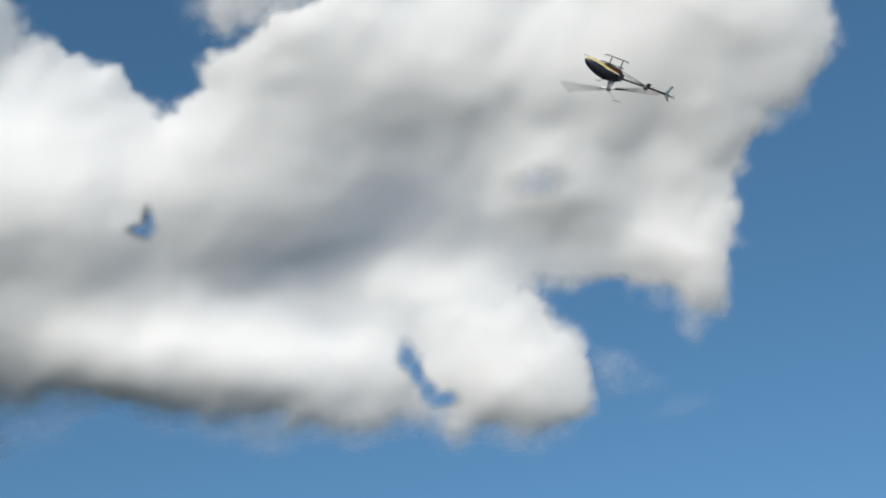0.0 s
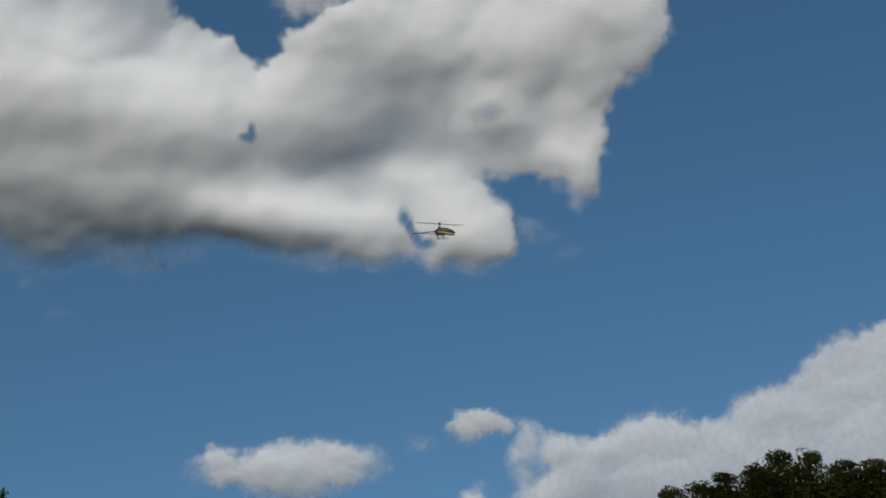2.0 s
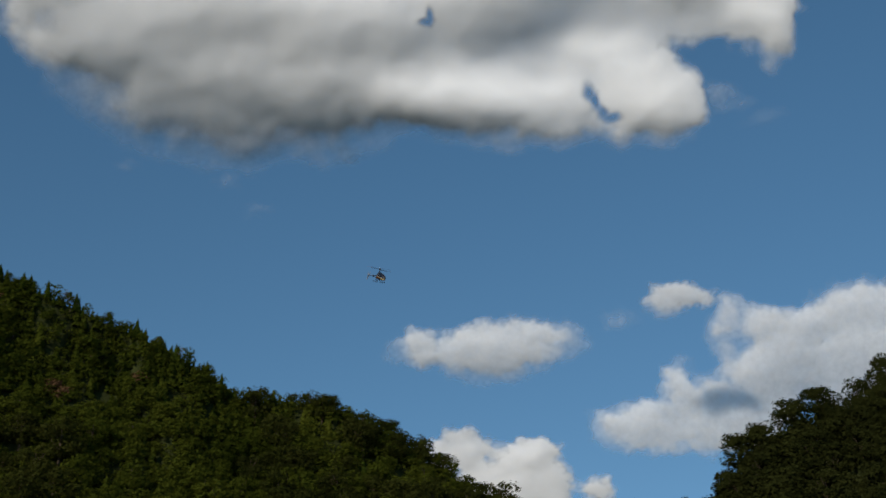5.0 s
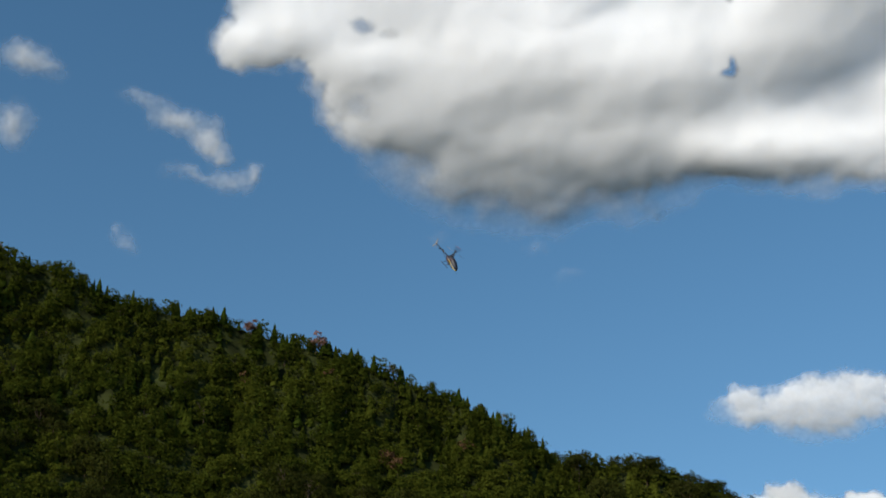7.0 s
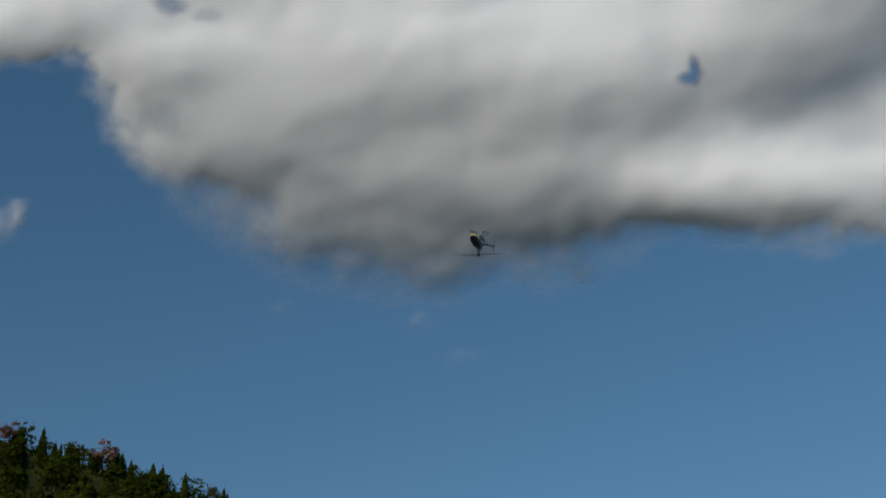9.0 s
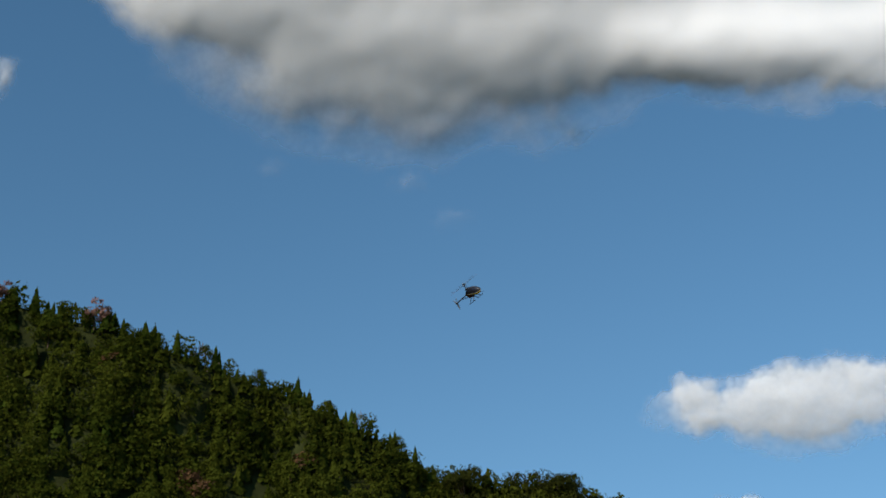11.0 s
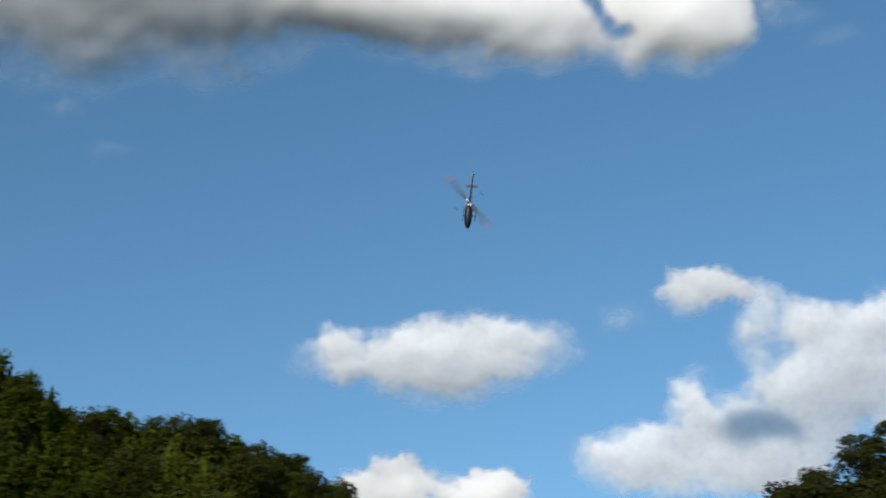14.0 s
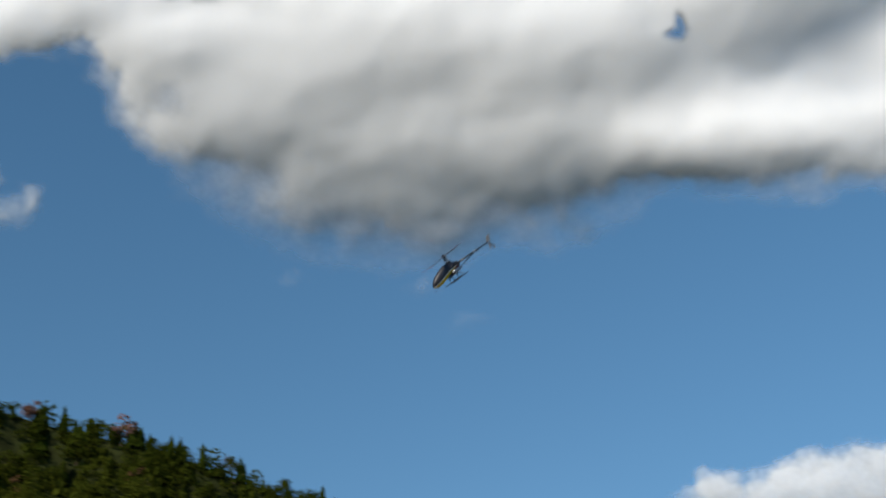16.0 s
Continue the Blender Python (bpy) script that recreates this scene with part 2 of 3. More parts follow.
# ---- trees ----
def leaves(rs, centres, normals, count, size, spread, flat=0.5):
    """Many small leaf sprays (bent quads) round the given centres."""
    idx = rs.integers(0, len(centres), count)
    c = centres[idx] + rs.normal(0, spread, (count, 3))
    nrm = normals[idx] * flat + rs.normal(0, 1, (count, 3)) * (1 - flat)
    nrm /= np.linalg.norm(nrm, axis=1)[:, None] + 1e-9
    t = np.cross(nrm, rs.normal(0, 1, (count, 3)))
    t /= np.linalg.norm(t, axis=1)[:, None] + 1e-9
    b = np.cross(nrm, t)
    s = size * rs.uniform(0.6, 1.4, (count, 1))
    verts = np.stack([c - t * s, c - b * s * 0.55 + nrm * s * 0.15, c + t * s, c + b * s * 0.55 + nrm * s * 0.15], 1).reshape(-1, 3)
    faces = np.arange(count * 4).reshape(-1, 4)
    return verts, faces


def broad_crown(seed, count=700, size=0.075, lobes=14, gaps=0.25):
    """Crown of unit-high tree: lobes of foliage of uneven size round a hidden limb frame."""
    rs = np.random.default_rng(seed)
    cs, ns = [], []
    for k in range(lobes):
        a, h = rs.uniform(0, 2 * np.pi), rs.uniform(0.22, 0.86)
        reach = 0.34 * math.sin(math.pi * min(1, (h - 0.02) / 0.95)) * rs.uniform(0.55, 1.1)
        c = np.array([math.cos(a) * reach, math.sin(a) * reach, h])
        rad = rs.uniform(0.10, 0.20)
        m = 60
        d = rs.normal(0, 1, (m, 3))
        d /= np.linalg.norm(d, axis=1)[:, None]
        keep = d[:, 2] > -0.55 - 0.3 * gaps
        cs.append(c + d[keep] * rad * np.array([1.15, 1.15, 0.85]))
        ns.append(d[keep])
    return leaves(rs, np.concatenate(cs), np.concatenate(ns), count, size, 0.02, 0.78)


def conifer_crown(seed, tiers=11, size=0.055, wide=0.22):
    """Pointed crown of unit-high tree: tiers of drooping boughs, ragged at the edge."""
    rs = np.random.default_rng(seed)
    verts, faces = [], []
    for k in range(tiers):
        h = 0.14 + 0.82 * k / tiers
        reach = wide * (1.02 - h) ** 0.8 * rs.uniform(0.75, 1.2)
        n = int(7 + 9 * (1 - h))
        for j in range(n):
            a = 2 * math.pi * (j + rs.uniform(-0.35, 0.35)) / n
            r = reach * rs.uniform(0.6, 1.15)
            d = np.array([math.cos(a), math.sin(a), 0])
            s = np.array([-math.sin(a), math.cos(a), 0])
            up = np.array([0, 0, 1.0])
            z = h + rs.uniform(-0.03, 0.03)
            w = 1.3 * size * rs.uniform(0.7, 1.2) * (1.15 - 0.5 * h)
            for q0, q1 in ((0.1, 0.65), (0.5, 1.0)):
                base = len(verts)
                p0 = d * r * q0 + up * (z + 0.03 - 0.05 * q0)
                p1 = d * r * q1 + up * (z + 0.03 - 0.20 * q1 + rs.uniform(-.015, .015))
                pm = (p0 + p1) / 2 + up * 0.012
                verts += [p0, pm - s * w - up * 0.02, p1, pm + s * w - up * 0.02]
                faces.append((base, base + 1, base + 2, base + 3))
    for j in range(10):
        a = rs.uniform(0, 6.28)
        base = len(verts)
        d = np.array([math.cos(a), math.sin(a), 0]) * 0.02
        z = rs.uniform(0.9, 0.97)
        verts += [np.array([0, 0, z]), d + [0, 0, z + 0.01], np.array([0, 0, z + 0.05]), -d * 0.3 + [0, 0, z + 0.02]]
        faces.append((base, base + 1, base + 2, base + 3))
    return np.array(verts), np.array(faces)


def trunk_mesh(name, seed, height, r0, limbs):
    """A tapered trunk with rising limbs, unit-high tree."""
    rs = np.random.default_rng(seed)
    verts, faces = [], []

    def tube(points, r_a, r_b, sides=6):
        base = len(verts)
        for i, p in enumerate(points):
            r = r_a + (r_b - r_a) * i / (len(points) - 1)
            for j in range(sides):
                a = 2 * math.pi * j / sides
                verts.append((p[0] + r * math.cos(a), p[1] + r * math.sin(a), p[2]))
        for i in range(len(points) - 1):
            for j in range(sides):
                faces.append((base + i * sides + j, base + i * sides + (j + 1) % sides, base + (i + 1) * sides + (j + 1) % sides, base + (i + 1) * sides + j))

    tube([(0, 0, -0.12), (0.004, 0.0, height * 0.4), (rs.uniform(-.015, .015), rs.uniform(-.015, .015), height)], r0, r0 * 0.25)
    for k in range(limbs):
        a, h = rs.uniform(0, 6.28), rs.uniform(0.3, 0.6) * height / 0.8
        reach = rs.uniform(0.15, 0.28)
        tube([(0, 0, h), (math.cos(a) * reach * 0.5, math.sin(a) * reach * 0.5, h + 0.1), (math.cos(a) * reach, math.sin(a) * reach, h + 0.26)], r0 * 0.45, r0 * 0.12, 5)
    return mesh_of(name, verts, faces, M_BARK, True)


def make_tree(name, crown, trunk, label, group):
    ob = new(name)
    part_of("trunk", trunk, None, ob)
    part_of("crown", crown, None, ob)
    return tagged(ob, label, "tree", group)


T_BROAD = trunk_mesh("broad_trunk", 3, 0.78, 0.028, 6)
T_CONE = trunk_mesh("cedar_trunk", 4, 0.95, 0.018, 0)
cone_meshes = [mesh_of("cedar_crown", *conifer_crown(50 + k, 13 + k % 3, 0.062, 0.27 + 0.05 * (k % 3)), M_CEDAR) for k in range(4)]
leaf_meshes = [mesh_of("leaf_crown", *broad_crown(80 + k, 1300, 0.036, 16 + 2 * k), M_LEAF) for k in range(4)]
oak_meshes = [mesh_of("oak_crown", *broad_crown(120 + k, 1700, 0.030, 20 + 2 * k), M_OAK) for k in range(4)]
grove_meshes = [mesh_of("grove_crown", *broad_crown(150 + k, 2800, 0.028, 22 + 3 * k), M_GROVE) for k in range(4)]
russet_meshes = [mesh_of("russet_crown", *broad_crown(170 + k, 420, 0.05, 10), M_RUSSET) for k in range(2)]
pink_mesh = mesh_of("pink_crown", *broad_crown(181, 800, 0.045, 16), M_PINK)
grey_mesh = mesh_of("grey_crown", *broad_crown(182, 120, 0.03, 12), M_GREY_TWIG)

PROTO = {}


def proto(kind, k):
    key = (kind, k)
    if key not in PROTO:
        crown, trunk, name, label, group = {
            "cedar": (cone_meshes, T_CONE, "cedar_tree", "slender dark green cedar with a pointed ragged crown", "cedars on the ridge"),
            "leaf": (leaf_meshes, T_BROAD, "broadleaf_tree", "olive green broadleaf tree on the wooded hillside", "broadleaf trees on the hillside"),
            "oak": (oak_meshes, T_BROAD, "evergreen_oak", "dark rounded evergreen broadleaf tree on the slope", "evergreen trees on the hill shoulder"),
            "grove": (grove_meshes, T_BROAD, "grove_tree", "large leafy tree, dark green leaves coloured as if in shade", "trees of the valley grove"),
            "russet": (russet_meshes, T_BROAD, "russet_tree", "brownish russet tree fading among green trees", "russet trees"),
            "pink": ([pink_mesh], T_BROAD, "pink_tree", "thin pinkish tree standing above the ridge", "pinkish trees"),
            "grey": ([grey_mesh], T_BROAD, "bare_tree", "bare grey twiggy tree on the ridge", "bare trees"),
        }[kind]
        PROTO[key] = make_tree(name, crown[k % len(crown)], trunk, label, group)
        return PROTO[key], True
    return PROTO[key], False


def plant(kind, k, place, height, wide=1.0, turn=0.0, lean=0.0):
    m = Matrix.Translation(Vector(place)) @ Euler((lean, lean * 0.6, turn)).to_matrix().to_4x4()
    ob, first = proto(kind, k)
    ob.scale = (height * wide, height * wide, height)
    if first:
        ob.matrix_basis = m @ Matrix.Diagonal((*ob.scale, 1))
    else:
        copy_thing(ob, m)


def forest():
    rs = np.random.default_rng(21)
    # the ridge: cedars upward of the shoulder, rounded evergreens below it
    az = -46.0
    while az < 8.5:
        if az < -5.5:
            kind = "cedar" if rs.random() < (0.85 if az > -26 else 0.45) else "leaf"
            h = 0.8 + 0.9 * rs.random() ** 1.6 if kind == "cedar" else rs.uniform(1.0, 1.5)
            step = rs.choice([0.1, 0.16, 0.25, 0.4, 0.6])
            v = rs.uniform(0.0, 0.012)
        else:
            kind, h, step, v = "oak", rs.uniform(1.2, 1.9), rs.uniform(0.45, 0.8), rs.uniform(0.01, 0.03)
        plant(kind, int(rs.integers(4)), west.point(np.array(az), np.array(v)), h, rs.uniform(0.8, 1.15) * (1.25 if kind == "oak" else 1.0), rs.uniform(0, 6.28), rs.uniform(-.05, .05))
        az += step * 1.25
    # single trees that stand out
    for a, v, kind, h in ((-18.9, 0.0, "pink", 1.7), (-22.4, 0.0, "pink", 1.4), (-35.2, 0.0, "pink", 1.3), (-15.0, 0.0, "grey", 1.3), (-14.7, 0.006, "grey", 1.2), (-9.2, 0.0, "grey", 1.5), (-24.4, 0.0, "grey", 1.2),
                          (-22.9, 0.14, "russet", 1.7), (-15.2, 0.24, "russet", 1.6), (-14.6, 0.25, "russet", 1.5), (-11.2, 0.15, "russet", 1.7), (-18.1, 0.08, "russet", 1.5)):
        plant(kind, int(rs.integers(2)), west.point(np.array(a), np.array(v)), h, 1.2, rs.uniform(0, 6.28))
    # the face of the hill: the nearest trees singly
    count = 0
    while count < 270:
        a, v = rs.uniform(-36, 7), rs.uniform(0.03, 0.62) ** 0.9
        top = skyline(WEST, a)
        if top * (1 - v) < 4.5:
            continue
        shoulder = a > -5.5 or (v > 0.35 and a < -14)
        kind = "oak" if shoulder and rs.random() < 0.75 else ("cedar" if rs.random() < 0.4 and v < 0.3 else "leaf")
        h = {"oak": rs.uniform(2.0, 3.6), "leaf": rs.uniform(1.4, 2.6), "cedar": rs.uniform(1.2, 1.9)}[kind]
        plant(kind, int(rs.integers(4)), west.point(np.array(a), np.array(v)), h, rs.uniform(0.95, 1.35), rs.uniform(0, 6.28), rs.uniform(-.06, .06))
        count += 1
    # the low ridge in the gap
    for k in range(46):
        a = rs.uniform(8.5, 20)
        plant("oak", k, far.point(np.array(a), np.array(rs.uniform(0.0, 0.12))), rs.uniform(0.7, 1.15), rs.uniform(1.0, 1.4), rs.uniform(0, 6.28))
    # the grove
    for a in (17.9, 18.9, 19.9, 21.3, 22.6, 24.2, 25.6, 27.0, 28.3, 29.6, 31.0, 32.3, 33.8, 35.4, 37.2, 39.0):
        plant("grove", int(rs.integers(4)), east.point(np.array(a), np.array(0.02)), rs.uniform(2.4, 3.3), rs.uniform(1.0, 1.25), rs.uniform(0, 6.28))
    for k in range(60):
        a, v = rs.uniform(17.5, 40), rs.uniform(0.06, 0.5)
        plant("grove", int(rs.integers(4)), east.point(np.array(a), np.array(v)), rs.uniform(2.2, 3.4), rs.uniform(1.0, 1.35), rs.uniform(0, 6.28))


def undergrowth(name, slope, az0, az1, v0, v1, count, material_, size, label, seed):
    """Joined fill of small crowns between the single trees."""
    rs = np.random.default_rng(seed)
    crowns = [broad_crown(200 + k, 190, 0.055, 9) for k in range(6)]
    spires = [conifer_crown(220 + k, 9, 0.06, 0.24) for k in range(4)]
    vs, fs, base = [], [], 0
    for k in range(count):
        a, v = rs.uniform(az0, az1), rs.uniform(v0, v1)
        cv, cf = crowns[k % 6]
        h = size * rs.uniform(0.7, 1.35)
        if a < 0 and slope is west and rs.random() < (0.3 if v < 0.3 else 0.04):
            cv, cf = spires[k % 4]
            h *= rs.uniform(0.9, 1.4) * (0.7 if v < 0.05 else 1.0)
        t = rs.uniform(0, 6.28)
        rot = np.array([[math.cos(t), -math.sin(t), 0], [math.sin(t), math.cos(t), 0], [0, 0, 1]])
        vs.append((cv * np.array([1.2, 1.2, 1.0]) * h) @ rot.T + slope.point(np.array(a), np.array(v)) - np.array([0, 0, 0.2 * h]))
        fs.append(cf + base)
        base += len(cv)
    tagged(new(name, mesh_of(name, np.concatenate(vs), np.concatenate(fs), material_)), label, "forest", kind="stuff")


# ---- clouds ----
CELLS = np.random.default_rng(11).random((128, 128, 3))


def cauliflower(x, y):
    """Crowded round domes of uneven height (0 in the creases to about 1 on the tops)."""
    xi, yi = np.floor(x).astype(int), np.floor(y).astype(int)
    total = 0 * x
    for i in (-1, 0, 1):
        for j in (-1, 0, 1):
            c = CELLS[(xi + i) % 128, (yi + j) % 128]
            r2 = (x - xi - i - c[..., 0]) ** 2 + (y - yi - j - c[..., 1]) ** 2
            total += np.exp(9.0 * ((0.6 + 0.4 * c[..., 2]) - r2))
    return np.log(total) / 9.0


def blobs(A, E, rows):
    total = 0 * A
    for a, e, ra, re, k in rows:
        total += k * np.exp(-((A - a) / ra) ** 2 - ((E - e) / re) ** 2)
    return total


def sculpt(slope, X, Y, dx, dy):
    """Relief worked back from wanted bright and grey zones: leans up to the sun by the given slope, smooth across it.
    """
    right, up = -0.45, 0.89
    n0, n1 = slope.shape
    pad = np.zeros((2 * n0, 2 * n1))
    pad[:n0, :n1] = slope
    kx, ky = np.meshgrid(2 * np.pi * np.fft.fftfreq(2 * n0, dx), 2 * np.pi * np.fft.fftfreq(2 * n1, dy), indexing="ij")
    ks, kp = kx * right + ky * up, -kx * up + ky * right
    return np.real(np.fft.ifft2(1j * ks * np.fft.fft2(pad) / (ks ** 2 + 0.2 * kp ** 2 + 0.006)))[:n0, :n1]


def cloud(name, label, puffs, lobes=(), holes=(), loose=(), step=0.1, back=0.0, seed=0.0, rim=0.5, thick=1.1, grain=2.4, torn=0.7, domes=0.017, dense=1.0, group=""):
    """A cloud body: puffs of vapour (azimuth, elevation, two radii) merged into one lumpy mass with a near and a far
    face.
    lobes put wanted bright (lean to the sun) and grey (hang away) zones into the relief, holes let the sky through,
    loose parts fray out softly."""
    P, m = np.array(puffs, float), 1.6
    az = np.arange((P[:, 0] - P[:, 2]).min() - m, (P[:, 0] + P[:, 2]).max() + m, step / 0.86)
    el = np.arange((P[:, 1] - P[:, 3]).min() - m, (P[:, 1] + P[:, 3]).max() + m, step)
    A, E = np.meshgrid(az, el, indexing="ij")
    U, V = A * 0.86, E
    wa = 0.22 * grain * fbm(U / grain + seed, V / grain + 3.1, 4, 0.55)
    we = 0.22 * grain * fbm(U / grain + seed + 40.7, V / grain + 11.9, 4, 0.55)
    Aw, Ew = A + wa, E + we
    knobs = [cauliflower((U + 0.6 * wa) / g + seed + 9 * k, (V + 0.6 * we) / g + 5 * k) for k, g in enumerate((grain, grain * 0.45, grain * 0.2))]
    field = 0 * A
    for a, e, ra, re in P:
        r = np.sqrt(((Aw - a) / ra) ** 2 + ((Ew - e) / re) ** 2)
        field += np.exp(4.0 * np.clip((1 - r) * min(ra * 0.86, re), -4, 4))
    field = np.log(field + 1e-7) / 4.0
    field = field + 0.11 * grain
    fluff = np.clip(blobs(A, E, loose), 0, 1)
    field = field + torn * grain * (0.30 * (knobs[0] - 0.6) + 0.22 * (knobs[1] - 0.6) + 0.12 * (knobs[2] - 0.6)) * (1 - 0.6 * fluff)
    field = field + torn * fluff * 0.45 * fbm(U * 0.4 + seed, V * 0.6 - seed, 3)
    width = rim + 3.4 * fluff
    v = np.clip((field + 1.3 * fluff) / width, 0, 1)
    v = v * v * (3 - 2 * v)
    for a, e, ra, re, share in holes:
        r2 = ((A + 0.5 * wa - a) / ra) ** 2 + ((E + 0.5 * we - e) / re) ** 2
        v = v * (1 - share * np.exp(-r2 ** 1.6))
    vapour = np.clip(v * dense, 0, dense)
    metre = math.radians(1) * REACH
    # slope picked for the brightness wanted at each spot, then integrated to relief
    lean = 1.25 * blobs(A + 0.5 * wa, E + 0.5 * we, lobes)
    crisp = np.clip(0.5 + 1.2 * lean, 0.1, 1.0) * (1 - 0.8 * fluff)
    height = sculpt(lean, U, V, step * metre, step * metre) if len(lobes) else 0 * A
    height = height + thick * (1 - np.exp(-np.clip(field, 0, 9) / (2.2 * thick)))
    height = height + metre * grain * domes * crisp * (1.3 * knobs[0] + 0.5 * knobs[1] + 0.12 * knobs[2]) * np.clip(field / (0.3 * grain), 0, 1)
    for k in range(12):
        height[1:-1, 1:-1] = (height[1:-1, 1:-1] * 4 + height[:-2, 1:-1] + height[2:, 1:-1] + height[1:-1, :-2] + height[1:-1, 2:]) / 8
    d = toward(A, E)
    r = shell(A, E) + back
    eye = np.array([0, 0, EYE_Z])
    front = d * (r - height)[..., None] + eye
    rear = d * (np.maximum(r, r - height) + 0.15 + 0.5 * thick * (1 - np.exp(-np.clip(field, 0, 9))))[..., None] + eye
    keep = vapour > 0.002
    use = keep[:-1, :-1] | keep[1:, :-1] | keep[1:, 1:] | keep[:-1, 1:]
    idx = np.arange(A.size).reshape(A.shape)
    quads = np.stack([idx[:-1, :-1], idx[1:, :-1], idx[1:, 1:], idx[:-1, 1:]], -1)[use]
    quads = np.concatenate([quads, quads[:, ::-1] + A.size])
    verts = np.concatenate([front.reshape(-1, 3), rear.reshape(-1, 3)])
    vap = np.concatenate([vapour.ravel(), np.clip(1.8 * vapour - 0.8, 0, 1).ravel()])
    used, inv = np.unique(quads, return_inverse=True)
    me = mesh_of(name, verts[used], inv.reshape(-1, 4), M_CLOUD, True)
    att = me.attributes.new("vapour", "FLOAT", "POINT")
    att.data.foreach_set("value", vap[used].astype(np.float32))
    return tagged(new(name, me), label, "cloud", group)


def clouds():
    tower = [(17.7, 40.3, 3.6, 2.4), (21.0, 39.2, 2.6, 2.2), (24.6, 36.6, 3.9, 2.2), (23.0, 34.2, 3.0, 2.0), (15.5, 38.2, 4.4, 3.0), (20.0, 35.5, 6.0, 3.2), (22.2, 32.2, 2.3, 2.6), (21.6, 30.3, 2.2, 1.9), (22.3, 29.0, 0.8, 1.0), (18.5, 32.0, 4.5, 2.6), (12.0, 35.2, 6.0, 3.2), (9.5, 32.5, 7.0, 4.0), (8.2, 35.4, 3.4, 2.0)]
    billows = [(6.3, 27.5, 6.5, 2.4), (1.5, 27.8, 4.0, 2.2), (10.5, 27.2, 3.0, 2.0), (15.0, 27.2, 3.1, 2.6), (15.8, 25.9, 2.3, 1.3), (12.5, 29.5, 4.0, 2.4)]
    middle = [(-0.5, 33.2, 3.4, 2.7), (-5.5, 36.0, 3.6, 2.9), (-7.9, 38.0, 1.9, 2.4), (-10.5, 36.0, 3.0, 2.4), (-3.5, 31.0, 9.0, 3.5), (-6.0, 27.5, 8.5, 3.0), (-8.0, 25.6, 4.6, 2.0)]
    west_end = [(-22.0, 33.0, 3.4, 1.6), (-24.0, 31.8, 2.0, 1.4), (-15.5, 34.5, 7.0, 3.4), (-20.0, 36.8, 7.0, 2.1), (-21.5, 35.0, 3.8, 2.2), (-29.0, 38.4, 10.0, 1.5), (-12.0, 30.5, 8.0, 4.0), (-17.0, 31.0, 4.3, 3.0), (-15.5, 28.6, 3.2, 1.8), (-9.0, 27.0, 6.5, 2.8), (-18.0, 39.3, 3.0, 1.4), (-13.0, 42.4, 4.5, 1.4)]
    # where the cumulus should look bright or grey; the relief is shaped to suit
    bright_zones = [(-0.3, 33.0, 4.4, 2.2, 0.62), (-8.9, 34.6, 5.5, 2.0, 0.5), (21.4, 39.4, 4.0, 2.0, 0.5), (14.0, 38.0, 2.6, 1.5, 0.35), (18.5, 36.3, 4.0, 1.3, 0.2), (6.3, 27.7, 4.6, 1.1, 0.47), (14.1, 29.3, 2.1, 1.1, 0.55), (15.9, 26.9, 1.8, 1.2, 0.36), (22.3, 30.6, 1.4, 1.7, 0.4), (-21.7, 33.6, 2.7, 1.2, 0.6), (-24.4, 32.2, 1.6, 0.9, 0.4), (-17.5, 32.4, 3.0, 1.0, 0.3), (2.3, 27.6, 2.6, 0.9, 0.28)]
    grey_zones = [(10.5, 33.0, 3.6, 3.0, -0.35), (7.7, 36.4, 2.0, 1.5, -0.2), (-8.5, 25.2, 10.0, 3.6, -0.4), (-14.0, 27.4, 3.0, 1.3, -0.12), (18.4, 31.2, 2.0, 1.2, -0.2), (-7.0, 30.0, 6.0, 1.3, -0.08), (7.0, 25.6, 6.0, 0.9, -0.16), (8.5, 30.4, 3.0, 1.1, -0.3), (15.5, 25.0, 2.5, 0.7, -0.1), (-18.7, 38.0, 5.0, 1.2, -0.15), (0.0, 26.1, 4.0, 1.0, -0.15)]
    gaps = [(3.35, 30.75, 0.42, 0.28, 0.9), (3.68, 31.1, 0.3, 0.36, 0.9), (17.3, 32.4, 0.9, 0.5, 0.4), (12.17, 27.1, 0.34, 0.45, 0.9), (12.45, 26.6, 0.34, 0.42, 0.95), (12.85, 26.1, 0.4, 0.36, 0.9), (13.4, 25.75, 0.6, 0.3, 0.9), (-17.8, 33.4, 0.7, 0.32, 0.6), (-16.3, 33.0, 0.5, 0.3, 0.25), (-17.6, 29.2, 0.9, 0.5, 0.35), (19.2, 28.3, 1.2, 0.7, 0.5)]
    frayed = [(-8.5, 24.6, 8.0, 2.0, 1.0), (-15.5, 26.6, 4.0, 1.6, 0.6), (-28.0, 37.4, 5.0, 1.2, 0.4), (6.0, 24.9, 8.0, 1.1, 0.55), (-26.0, 31.0, 2.5, 1.2, 0.2), (-21.0, 29.5, 3.0, 1.2, 0.3), (16.0, 24.3, 3.5, 0.9, 0.4), (21.5, 28.2, 3.5, 0.8, 0.25), (26.5, 33.5, 1.6, 1.6, 0.2)]
    cloud("cumulus_cloud", "huge white cumulus cloud with grey shaded base", tower + billows + middle + west_end, bright_zones + grey_zones, gaps, frayed, 0.1, 0.0, 0.0)
